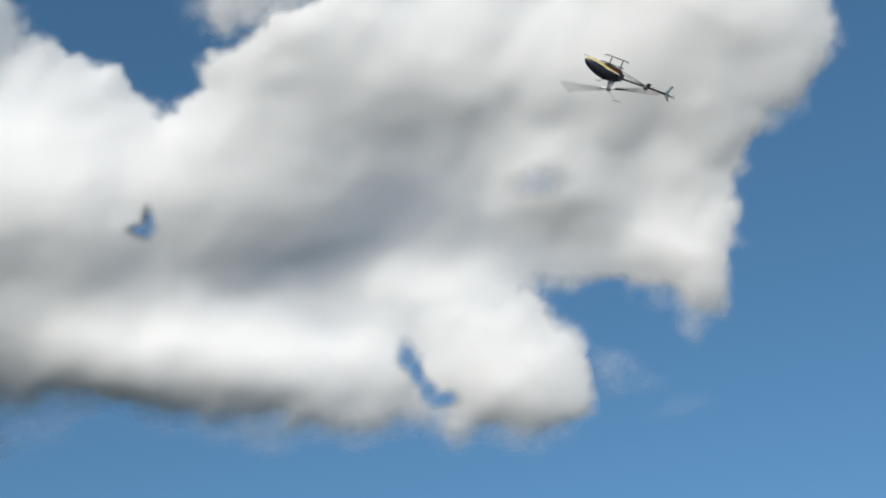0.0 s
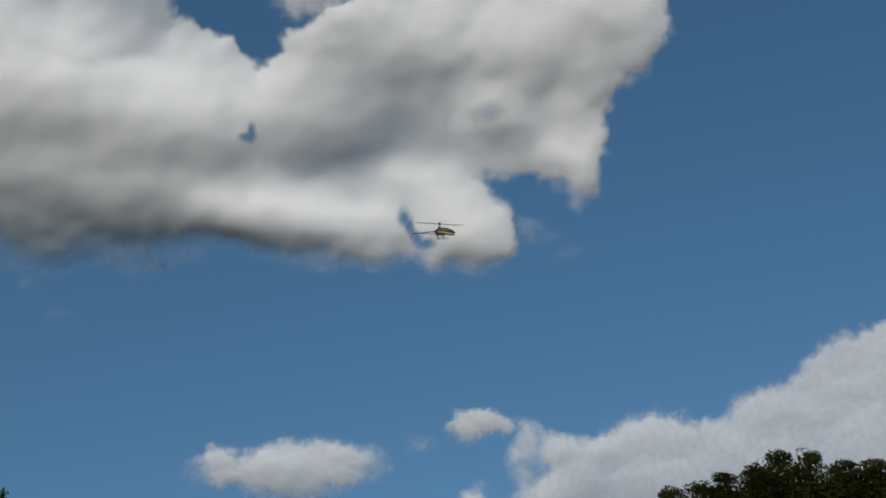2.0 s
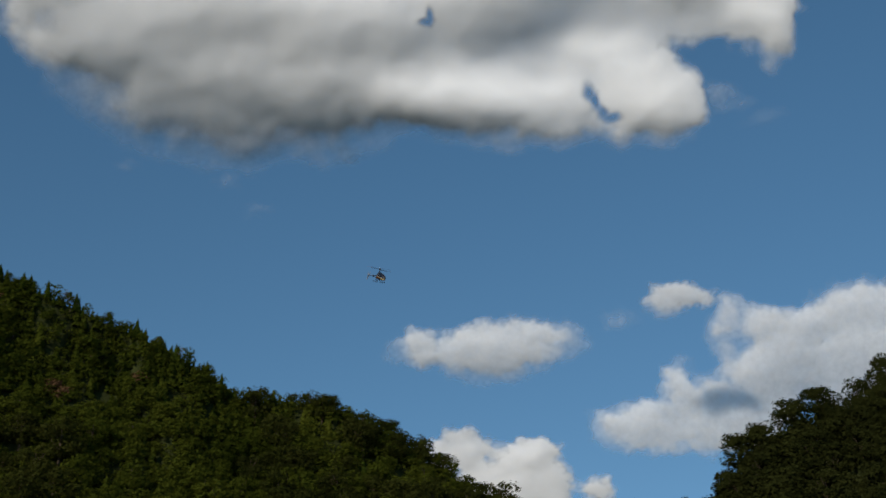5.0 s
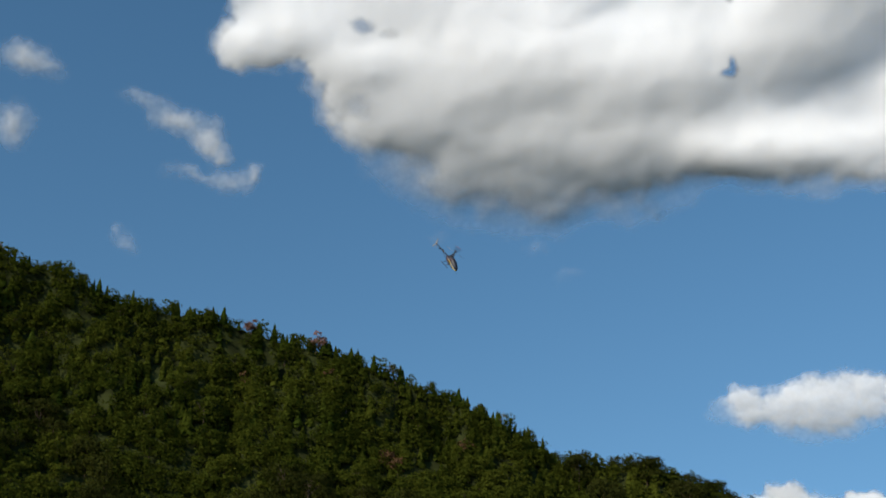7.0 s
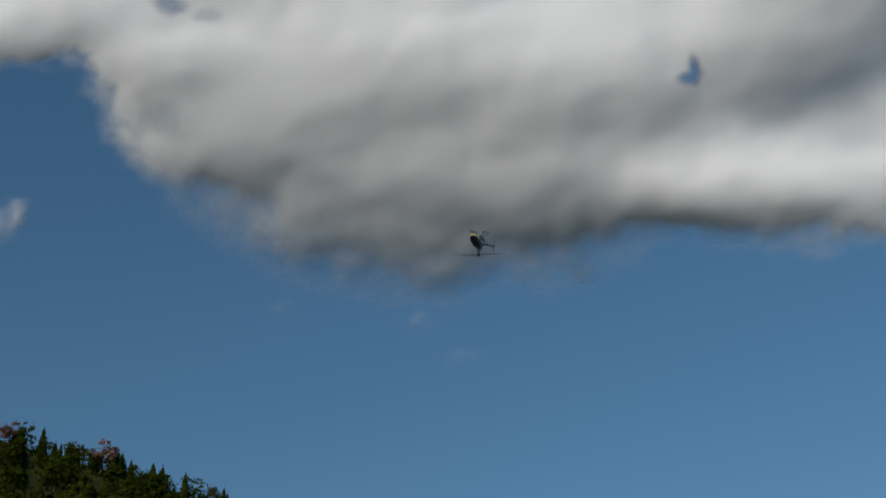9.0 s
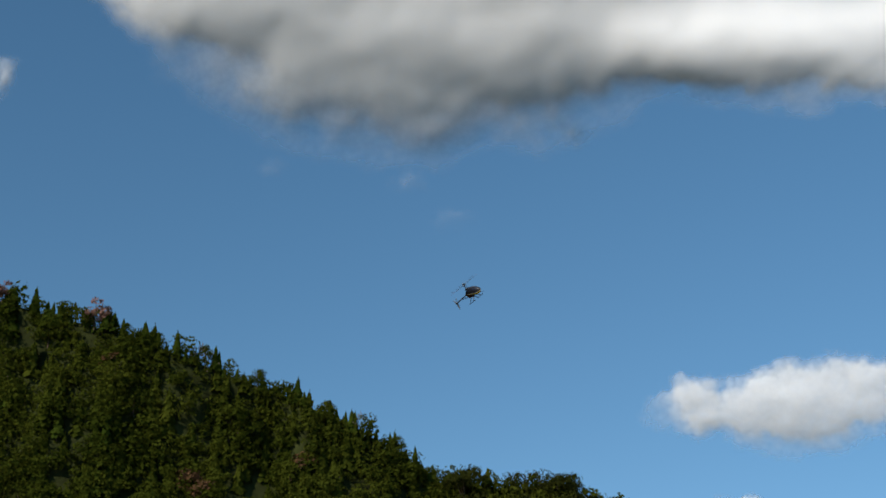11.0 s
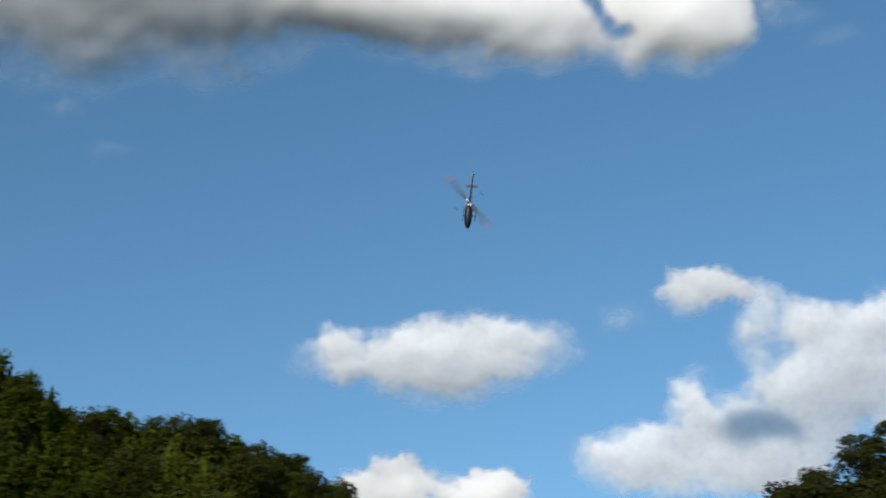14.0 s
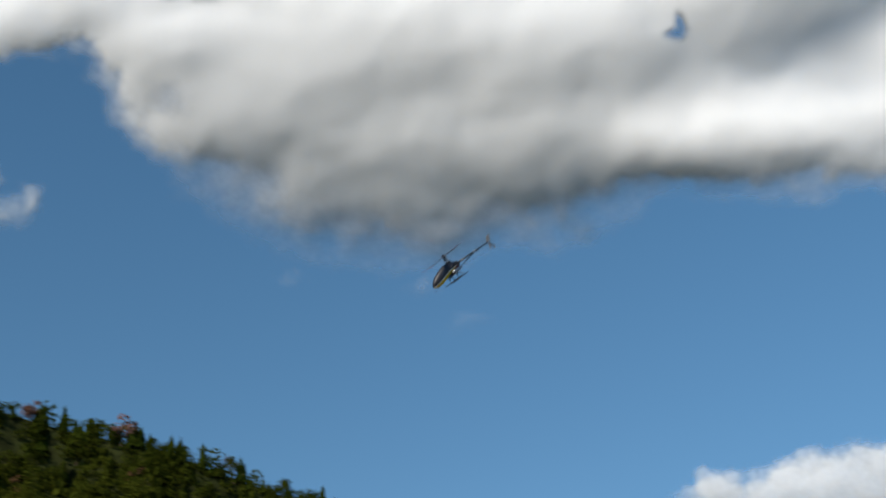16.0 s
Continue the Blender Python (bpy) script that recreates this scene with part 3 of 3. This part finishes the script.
    cloud("torn_cloud", "thin torn white cloud above the gap in the cumulus", [(7.4, 40.0, 3.0, 2.2), (10.0, 40.9, 2.3, 1.8), (4.5, 42.4, 2.8, 1.3), (2.0, 39.6, 2.0, 0.8), (-1.0, 40.0, 1.2, 1.5), (-4.1, 41.3, 0.6, 0.9), (7.0, 38.2, 3.0, 1.4), (10.8, 39.6, 2.2, 1.5)], (), [(1.0, 41.3, 1.4, 0.9, 0.8), (8.6, 42.8, 1.4, 0.8, 0.8), (5.6, 38.9, 0.9, 0.5, 0.5), (3.6, 38.2, 1.6, 0.9, 0.7)], [(3.0, 40.5, 9.0, 3.0, 0.35)], 0.08, 1.0, 3.0, 0.8, 0.8, 1.2, 1.3, 0.03, 0.9)
    # signed rows in the smaller clouds also shape relief for bright and grey parts
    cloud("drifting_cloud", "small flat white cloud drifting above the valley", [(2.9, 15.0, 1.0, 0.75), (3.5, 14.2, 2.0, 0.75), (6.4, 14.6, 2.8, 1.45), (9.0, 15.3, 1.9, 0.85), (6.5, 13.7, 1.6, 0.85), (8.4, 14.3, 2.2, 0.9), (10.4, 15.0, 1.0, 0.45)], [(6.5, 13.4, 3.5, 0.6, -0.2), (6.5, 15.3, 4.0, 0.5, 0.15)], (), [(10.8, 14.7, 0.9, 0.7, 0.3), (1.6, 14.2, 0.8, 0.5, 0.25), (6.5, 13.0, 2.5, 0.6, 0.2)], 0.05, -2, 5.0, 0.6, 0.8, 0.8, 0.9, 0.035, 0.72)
    cloud("tuft_cloud", "small bright white cloud tuft", [(16.4, 16.8, 1.3, 0.7), (15.3, 16.7, 0.7, 0.5), (17.5, 16.7, 0.7, 0.35), (15.6, 16.2, 0.4, 0.4)], (), (), [(15.5, 16.0, 0.8, 0.5, 0.2)], 0.05, 0, 9.0, 0.4, 0.6, 0.6, 1.0, 0.035, 0.8)
    bank = [(18.9, 16.0, 0.9, 0.6), (18.2, 15.2, 0.7, 0.6), (20.5, 15.1, 1.5, 0.9), (22.8, 15.2, 2.2, 1.2), (25.3, 15.5, 2.4, 1.5), (18.4, 14.1, 0.45, 0.9), (15.9, 12.9, 1.1, 0.95), (16.3, 12.0, 1.2, 1.0), (12.9, 11.0, 1.5, 0.9), (14.5, 10.6, 2.0, 1.4), (20.5, 12.8, 2.2, 1.9), (18.3, 10.8, 3.0, 2.0), (21.5, 13.5, 2.0, 1.5), (26.0, 13.0, 4.9, 2.6)]
    bank_rise = [(30.8, 16.1, 2.2, 1.5), (34.0, 17.6, 2.1, 1.4), (33.2, 16.1, 4.1, 1.8), (35.5, 17.0, 2.9, 2.1), (37.6, 17.2, 3.9, 3.1), (36.1, 14.8, 4.8, 3.1), (29.0, 14.6, 2.6, 2.0), (30.5, 13.5, 3.5, 2.6)]
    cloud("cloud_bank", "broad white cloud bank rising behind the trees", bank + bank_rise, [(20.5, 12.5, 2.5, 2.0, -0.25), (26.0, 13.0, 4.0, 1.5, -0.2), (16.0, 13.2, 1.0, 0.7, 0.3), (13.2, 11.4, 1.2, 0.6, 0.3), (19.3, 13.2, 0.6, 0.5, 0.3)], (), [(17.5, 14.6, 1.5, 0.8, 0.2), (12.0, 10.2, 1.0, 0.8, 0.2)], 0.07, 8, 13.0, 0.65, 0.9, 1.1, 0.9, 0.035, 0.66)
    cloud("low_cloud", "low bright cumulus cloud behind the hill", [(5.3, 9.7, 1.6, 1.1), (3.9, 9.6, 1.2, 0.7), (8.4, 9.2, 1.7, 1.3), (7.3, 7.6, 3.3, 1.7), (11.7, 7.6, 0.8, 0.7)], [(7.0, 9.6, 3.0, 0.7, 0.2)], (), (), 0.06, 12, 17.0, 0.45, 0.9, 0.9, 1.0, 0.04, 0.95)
    wisp = "thin torn wisp of white cloud"
    shreds = (([(-27.4, 27.4, 1.6, 0.7), (-25.6, 26.7, 1.1, 0.9), (-24.9, 25.9, 0.7, 0.6), (-29.3, 28.2, 1.1, 0.3)], 0.75), ([(-26.0, 24.95, 1.4, 0.35), (-24.0, 24.8, 0.9, 0.45), (-23.0, 25.3, 0.4, 0.5)], 0.8), ([(-29.6, 21.8, 0.35, 0.3), (-29.0, 21.2, 0.5, 0.35)], 0.6), ([(-35.4, 28.9, 1.5, 0.8), (-34.5, 28.6, 0.8, 0.5)], 0.7), ([(-35.5, 25.7, 1.0, 1.2)], 0.7), ([(-1.2, 24.35, 0.8, 0.5)], 0.5), ([(-12.8, 22.9, 0.5, 0.25)], 0.25), ([(19.3, 26.4, 1.0, 0.5), (20.3, 25.8, 0.8, 0.3)], 0.3), ([(21.7, 25.0, 0.9, 0.3)], 0.2), ([(13.3, 15.8, 0.9, 0.5)], 0.4), ([(-7.4, 22.6, 0.7, 0.35)], 0.2), ([(-5.7, 21.2, 0.8, 0.4)], 0.12))
    for k, (puffs, dense) in enumerate(shreds):
        cloud("cloud_wisp", wisp, puffs, (), (), [(puffs[0][0], puffs[0][1], 3, 2, 0.12)], 0.06, 1, 20.0 + 3 * k, 0.7, 0.5, 0.9, 0.6, 0.04, dense, group="cloud wisps")


clouds()
undergrowth("hillside_forest", west, -42, 10, 0.0, 0.7, 4700, M_LEAF, 1.45, "dense olive green forest covering the steep hillside", 31)
undergrowth("outer_forest", west, -80, -42, 0.0, 0.6, 500, M_LEAF, 1.9, "dense green forest on the outer hillside", 34)
undergrowth("ridge_scrub", west, -46, 10, 0.0, 0.025, 520, M_LEAF, 0.7, "green scrub along the crest of the hill", 35)
undergrowth("far_forest", far, 5, 30, 0.0, 0.4, 400, M_OAK, 0.9, "dark forest on the low far ridge", 32)
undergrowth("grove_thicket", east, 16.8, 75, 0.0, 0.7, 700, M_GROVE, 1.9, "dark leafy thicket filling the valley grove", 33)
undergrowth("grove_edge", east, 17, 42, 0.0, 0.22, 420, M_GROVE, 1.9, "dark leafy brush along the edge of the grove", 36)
forest()


# ---- model helicopter ----
M_YELLOW = plain("yellow_lacquer", (0.78, 0.54, 0.035), 0.25, vary=0.06, coat=0.6)
M_WHITE = plain("white_lacquer", (0.82, 0.82, 0.80), 0.25, vary=0.05, coat=0.6)
M_NAVY = plain("dark_blue_lacquer", (0.008, 0.010, 0.02), 0.5, vary=0.2, coat=0.15)
M_CARBON = plain("carbon_fibre", (0.02, 0.02, 0.022), 0.4, vary=0.3, scale=80)
M_ALU = plain("bare_aluminium", (0.42, 0.42, 0.44), 0.3, 1.0, vary=0.08)
M_RED = plain("red_anodised_metal", (0.06, 0.014, 0.010), 0.5, 0.2, vary=0.1)
M_BLADE = plain("grey_rotor_blade", (0.03, 0.03, 0.033), 0.6, vary=0.1)
M_FIN = plain("pale_grey_fin_plate", (0.22, 0.22, 0.22), 0.5, vary=0.15)
M_TIP = plain("pink_red_blade_tip", (0.22, 0.03, 0.03), 0.5, vary=0.08)


def bm_tube(points, radii, sides=10):
    bm = bmesh.new()
    rings = []
    n = len(points)
    for i, p in enumerate(points):
        p = Vector(p)
        d = (Vector(points[min(i + 1, n - 1)]) - Vector(points[max(i - 1, 0)])).normalized()
        side = d.cross(Vector((0, 0, 1)) if abs(d.z) < 0.9 else Vector((1, 0, 0))).normalized()
        up = side.cross(d)
        r = radii if isinstance(radii, (int, float)) else radii[i]
        rings.append([bm.verts.new(p + (side * math.cos(2 * math.pi * k / sides) + up * math.sin(2 * math.pi * k / sides)) * r) for k in range(sides)])
    for a, b in zip(rings, rings[1:]):
        for k in range(sides):
            bm.faces.new((a[k], a[(k + 1) % sides], b[(k + 1) % sides], b[k])).smooth = True
    bm.faces.new(rings[0][::-1])
    bm.faces.new(rings[-1])
    return bm


def bm_slab(outline, thick, axis="y", bevel=0.0):
    """A plate from an outline in the plane across axis."""
    bm = bmesh.new()
    put = {"y": lambda a, b, c: (a, c, b), "z": lambda a, b, c: (a, b, c), "x": lambda a, b, c: (c, a, b)}[axis]
    lo = [bm.verts.new(put(a, b, -thick / 2)) for a, b in outline]
    hi = [bm.verts.new(put(a, b, thick / 2)) for a, b in outline]
    n = len(outline)
    bm.faces.new(lo)
    bm.faces.new(hi[::-1])
    for i in range(n):
        bm.faces.new((lo[i], hi[i], hi[(i + 1) % n], lo[(i + 1) % n]))
    bmesh.ops.recalc_face_normals(bm, faces=bm.faces)
    if bevel:
        bmesh.ops.bevel(bm, geom=bm.edges[:], offset=bevel, segments=1, affect="EDGES")
    return bm


def bm_box(c, s, bevel=0.004):
    bm = bmesh.new()
    bmesh.ops.create_cube(bm, size=1, matrix=Matrix.Translation(c) @ Matrix.Diagonal((*s, 1)))
    bmesh.ops.bevel(bm, geom=bm.edges[:], offset=bevel, segments=2, affect="EDGES")
    return bm


def canopy_band(t0, t1, swell=0.0):
    """A band of the egg-shaped canopy between two girth angles (0 below, 1 on top)."""
    bm = bmesh.new()
    stations, girth = 24, 8
    rows = []
    for i in range(stations + 1):
        u = i / stations                                   # nose to open rear
        x = 0.41 - 0.47 * u
        fat = math.sin(math.pi * min(1, 0.04 + 0.74 * u ** 0.66)) ** 0.85
        hw, hz = 0.074 * fat + swell, 0.092 * fat + swell
        zc = -0.06 + 0.085 * min(1, 1.5 * u)
        rows.append([])
        for s in (-1, 1):
            for j in range(girth + 1):
                t = math.pi * (t0 + (t1 - t0) * (j if s > 0 else girth - j) / girth)
                rows[-1].append(bm.verts.new((x, s * hw * math.sin(t), zc - hz * math.cos(t))))
    n = len(rows[0])
    for a, b in zip(rows, rows[1:]):
        for j in range(n - 1):
            if j == girth and t0 > 0:
                continue
            bm.faces.new((a[j], a[j + 1], b[j + 1], b[j])).smooth = True
    bmesh.ops.remove_doubles(bm, verts=bm.verts, dist=1e-5)
    bmesh.ops.recalc_face_normals(bm, faces=bm.faces)
    return bm


def blade(r0, r1, chord, thick):
    out = [(r0, -0.3 * chord), (r0 + 0.03, -0.42 * chord), (r1, -0.42 * chord), (r1, 0.5 * chord), (r0 + 0.05, 0.58 * chord), (r0, 0.3 * chord)]
    return bm_slab(out, thick, "z", 0.0012)


def helicopter():
    heli = tagged(new("model_helicopter"), "yellow, white and dark blue radio-controlled helicopter in flight", "helicopter")
    canopy = part("canopy", canopy_band(0.0, 0.35), M_YELLOW, heli, "glossy yellow lower canopy")
    part("canopy_stripe", canopy_band(0.35, 0.40, 0.0006), M_WHITE, canopy, "white canopy stripe")
    part("canopy_side", canopy_band(0.40, 0.50), M_NAVY, canopy, "dark blue canopy side")
    part("canopy_top", canopy_band(0.50, 1.0), M_NAVY, canopy, "dark blue canopy top")
    for s in (-1, 1):
        part("side_frame", bm_slab([(0.20, -0.07), (0.24, -0.02), (0.06, 0.09), (-0.04, 0.085), (-0.13, 0.04), (-0.14, -0.005), (-0.08, -0.07), (0.10, -0.10)], 0.004, "y", 0.001), M_CARBON, heli).location = (0, s * 0.036, 0)
    part("engine_block", bm_box((0.0, 0, -0.03), (0.19, 0.09, 0.10), 0.012), M_RED, heli, "red and dark engine block")
    part("muffler", bm_tube([(0.05, 0.066, -0.05), (0.02, 0.065, -0.055), (-0.09, 0.065, -0.06), (-0.12, 0.06, -0.06)], [0.012, 0.024, 0.024, 0.01]), M_ALU, heli, "silver exhaust muffler")
    part("battery_tray", bm_box((0.17, 0, -0.055), (0.14, 0.05, 0.02), 0.004), M_CARBON, heli)
    part("main_gear", bm_tube([(0, 0, 0.022), (0, 0, 0.032)], 0.075, 28), M_CARBON, heli)
    boom = part("tail_boom", bm_tube([(-0.10, 0, 0.02), (-0.4, 0, 0.01), (-0.74, 0, 0.0)], [0.014, 0.0125, 0.0115], 12), M_CARBON, heli, "black tail boom")
    part("boom_clamp", bm_tube([(-0.43, 0, 0.008), (-0.47, 0, 0.007)], 0.018, 12), M_ALU, boom, "silver boom clamp")
    for s in (-1, 1):
        part("boom_brace", bm_tube([(-0.10, s * 0.035, -0.06), (-0.45, s * 0.012, 0.0)], 0.0042, 8), M_CARBON, boom)
    part("tail_gearbox", bm_box((-0.735, 0, 0.0), (0.04, 0.03, 0.03), 0.005), M_ALU, heli, "silver tail gearbox")
    part("vertical_fin", bm_slab([(-0.70, 0.005), (-0.74, 0.07), (-0.785, 0.10), (-0.77, 0.03), (-0.76, -0.03), (-0.80, -0.13), (-0.765, -0.13), (-0.715, -0.02)], 0.005, "y", 0.001), M_FIN, heli, "pale grey swept vertical fin")
    part("horizontal_fin", bm_slab([(-0.44, -0.10), (-0.44, 0.10), (-0.49, 0.115), (-0.50, 0.0), (-0.49, -0.115)], 0.005, "z", 0.001), M_CARBON, heli)
    for s in (-1, 1):
        skid = part("landing_skid", bm_tube([(0.20, s * 0.115, -0.155), (0.165, s * 0.115, -0.172), (-0.10, s * 0.115, -0.172), (-0.125, s * 0.115, -0.166)], 0.0065, 8), M_CARBON, heli, "black landing skid")
        for x in (0.10, -0.05):
            part("skid_leg", bm_tube([(x, s * 0.02, -0.095), (x, s * 0.06, -0.11), (x, s * 0.10, -0.15), (x, s * 0.115, -0.172)], [0.008, 0.0075, 0.007, 0.007], 8), M_CARBON, skid)
    part("main_shaft", bm_tube([(0, 0, -0.02), (0, 0, 0.215)], 0.009, 10), M_ALU, heli, "steel rotor shaft")
    part("mast_bearing", bm_box((-0.005, 0, 0.105), (0.07, 0.07, 0.03), 0.006), M_CARBON, heli, "black mast bearing block")
    for x, y in ((0.035, 0.02), (0.035, -0.02), (-0.035, 0.0)):
        part("control_rod", bm_tube([(x, y, 0.06), (x * 0.8, y, 0.125), (x * 0.6, y, 0.2)], 0.0045, 6), M_CARBON, heli)
    part("servo", bm_box((0.075, 0.03, 0.055), (0.045, 0.022, 0.04), 0.004), M_RED, heli, "red servo case")
    part("servo", bm_box((-0.09, -0.02, 0.03), (0.05, 0.03, 0.035), 0.004), M_RED, heli, "red servo case")
    part("fuel_tank", bm_box((0.02, 0.0, -0.085), (0.10, 0.05, 0.03), 0.01), M_WHITE, heli, "white fuel tank")
    part("swashplate", bm_tube([(0, 0, 0.115), (0, 0, 0.128)], 0.032, 18), M_ALU, heli, "silver swashplate")
    part("antenna_tube", bm_tube([(0.26, 0.02, -0.10), (0.44, 0.03, -0.135)], 0.0025, 6), M_CARBON, heli)

    rotor = new("main_rotor")
    rotor.parent, rotor.location = heli, (0, 0, 0.21)
    tagged(rotor, "spinning two-blade main rotor")
    part("rotor_head", bm_box((0, 0, 0.002), (0.06, 0.04, 0.05), 0.008), M_CARBON, rotor, "black rotor head")
    part("head_button", bm_tube([(0, 0, 0.027), (0, 0, 0.042)], [0.018, 0.012], 14), M_ALU, rotor, "silver head button")
    for s in (0, 180):
        g = part("blade_grip", bm_box((0.055, 0, 0), (0.07, 0.026, 0.02), 0.005), M_ALU, rotor)
        b = part("rotor_blade", blade(0.085, 0.675, 0.055, 0.007), M_BLADE, rotor, "dark grey rotor blade")
        g.rotation_euler = b.rotation_euler = (0, 0, radians(s))
        tip = part("blade_tip", blade(0.56, 0.676, 0.056, 0.0085), M_TIP, b, "reddish blade tip")
    part("flybar", bm_tube([(0, -0.30, 0.03), (0, 0.30, 0.03)], 0.0022, 6), M_ALU, rotor, "thin steel flybar")
    for s in (-1, 1):
        part("flybar_paddle", bm_slab([(-0.014, s * 0.26), (0.014, s * 0.26), (0.016, s * 0.31), (-0.016, s * 0.31)], 0.004, "z", 0.001), M_CARBON, rotor, "black flybar paddle").location = (0, 0, 0.03)

    tail = new("tail_rotor")
    tail.parent, tail.location = heli, (-0.74, 0.03, 0.0)
    tagged(tail, "spinning two-blade tail rotor")
    part("tail_hub", bm_tube([(0, -0.015, 0), (0, 0.006, 0)], 0.009, 10), M_ALU, tail)
    for s in (0, 180):
        t = part("tail_blade", bm_slab([(0.015, -0.009), (0.115, -0.012), (0.118, 0.012), (0.02, 0.011)], 0.004, "y", 0.0008), M_FIN, tail, "grey tail rotor blade")
        t.rotation_euler = (0, radians(s), 0)
    return heli, rotor, tail


heli, rotor, tail = helicopter()


def motions():
    walk(heli, [
        (0, pose(13.14, 40.31, 31.33, 160.9, -16.6, -178.3)),
        (0.3, pose(12.22, 32.39, 28.85, 166.8, 35.4, -157.1)),
        (0.5, pose(10.61, 28.10, 27.58, -139.7, 61.5, -131.6)),
        (0.6, pose(9.62, 26.92, 25.67, -81.7, 71.5, -98.5)),
        (0.7, pose(8.63, 25.74, 23.75, -17.3, 64.3, -58.8)),
        (1, pose(5.73, 20.84, 18.44, 10.7, 31.3, -14.1)),
        (1.5, pose(6.05, 22.37, 17.38, 16.4, 9.3, -17.2)),
        (2, pose(7.06, 25.56, 16.17, 16.6, 2.3, -25.4)),
        (2.5, pose(7.02, 26.99, 16.13, 5.5, 1.1, -31.3)),
        (3, pose(6.44, 28.92, 16.07, 12.7, 13.0, -37.7)),
        (3.62, pose(4.85, 30.14, 15.13, 9.4, 15.4, -44.6)),
        (4.25, pose(3.26, 31.37, 14.19, 5.8, 17.4, -51.8)),
        (4.88, pose(1.66, 32.59, 13.25, 1.9, 18.9, -59.2)),
        (5.5, pose(0.07, 33.81, 12.32, -2.1, 19.9, -66.7)),
        (6, pose(-2.15, 32.49, 12.87, 9.7, 28.6, -59.6)),
        (6.5, pose(-5.05, 30.66, 14.06, 4.7, 31.5, -42.8)),
        (7, pose(-8.37, 27.14, 15.18, 8.8, 50.6, -26.1)),
        (7.5, pose(-8.21, 23.18, 16.37, 51.8, 68.1, 17.2)),
        (7.75, pose(-7.84, 25.27, 18.45, 66.7, 71.1, 81.1)),
        (8, pose(-7.47, 27.36, 20.52, 81.1, 67.8, 144.5)),
        (8.5, pose(-5.48, 39.64, 26.30, 161.0, 42.6, -115.6)),
        (9, pose(-4.22, 40.62, 24.46, 169.0, 16.1, -105.6)),
        (9.5, pose(-4.45, 43.07, 23.54, 158.4, -7.8, -106.5)),
        (9.7, pose(-4.23, 43.83, 24.07, 144.4, -22.9, -103.6)),
        (10.4, pose(-4.37, 45.31, 21.87, 85.6, -20.5, -75.6)),
        (11.1, pose(-4.50, 46.79, 19.67, 35.3, 2.2, -62.5)),
        (11.8, pose(-4.63, 48.26, 17.46, -15.3, 26.7, -71.7)),
        (12, pose(-4.76, 48.09, 17.06, -17.5, 36.9, -71.1)),
        (12.5, pose(-4.13, 47.38, 18.64, -18.4, 54.2, -64.8)),
        (13, pose(-3.18, 46.64, 18.86, -29.3, 75.2, -58.9)),
        (13.5, pose(1.22, 46.40, 19.57, -14.9, 69.8, -74.7)),
        (14, pose(5.74, 45.58, 18.90, -30.6, 79.0, -131.5)),
        (14.5, pose(10.90, 43.94, 19.93, 10.3, 57.5, -134.8)),
        (15, pose(11.58, 41.99, 21.77, -2.5, 44.1, -164.1)),
        (15.5, pose(3.03, 41.63, 19.64, -13.6, 44.4, -171.5)),
        (16, pose(-3.19, 38.67, 19.81, -14.0, 39.8, -159.8)),
    ])
    steps = 16 * FPS
    walk(rotor, [(i / FPS, Matrix.Translation((0, 0, 0.21)) @ Matrix.Rotation(radians(87 * i + 40), 4, "Z")) for i in range(steps + 1)])
    walk(tail, [(i / FPS, Matrix.Translation((-0.74, 0.03, 0.0)) @ Matrix.Rotation(radians(86 * i), 4, "Y")) for i in range(steps + 1)])


motions()
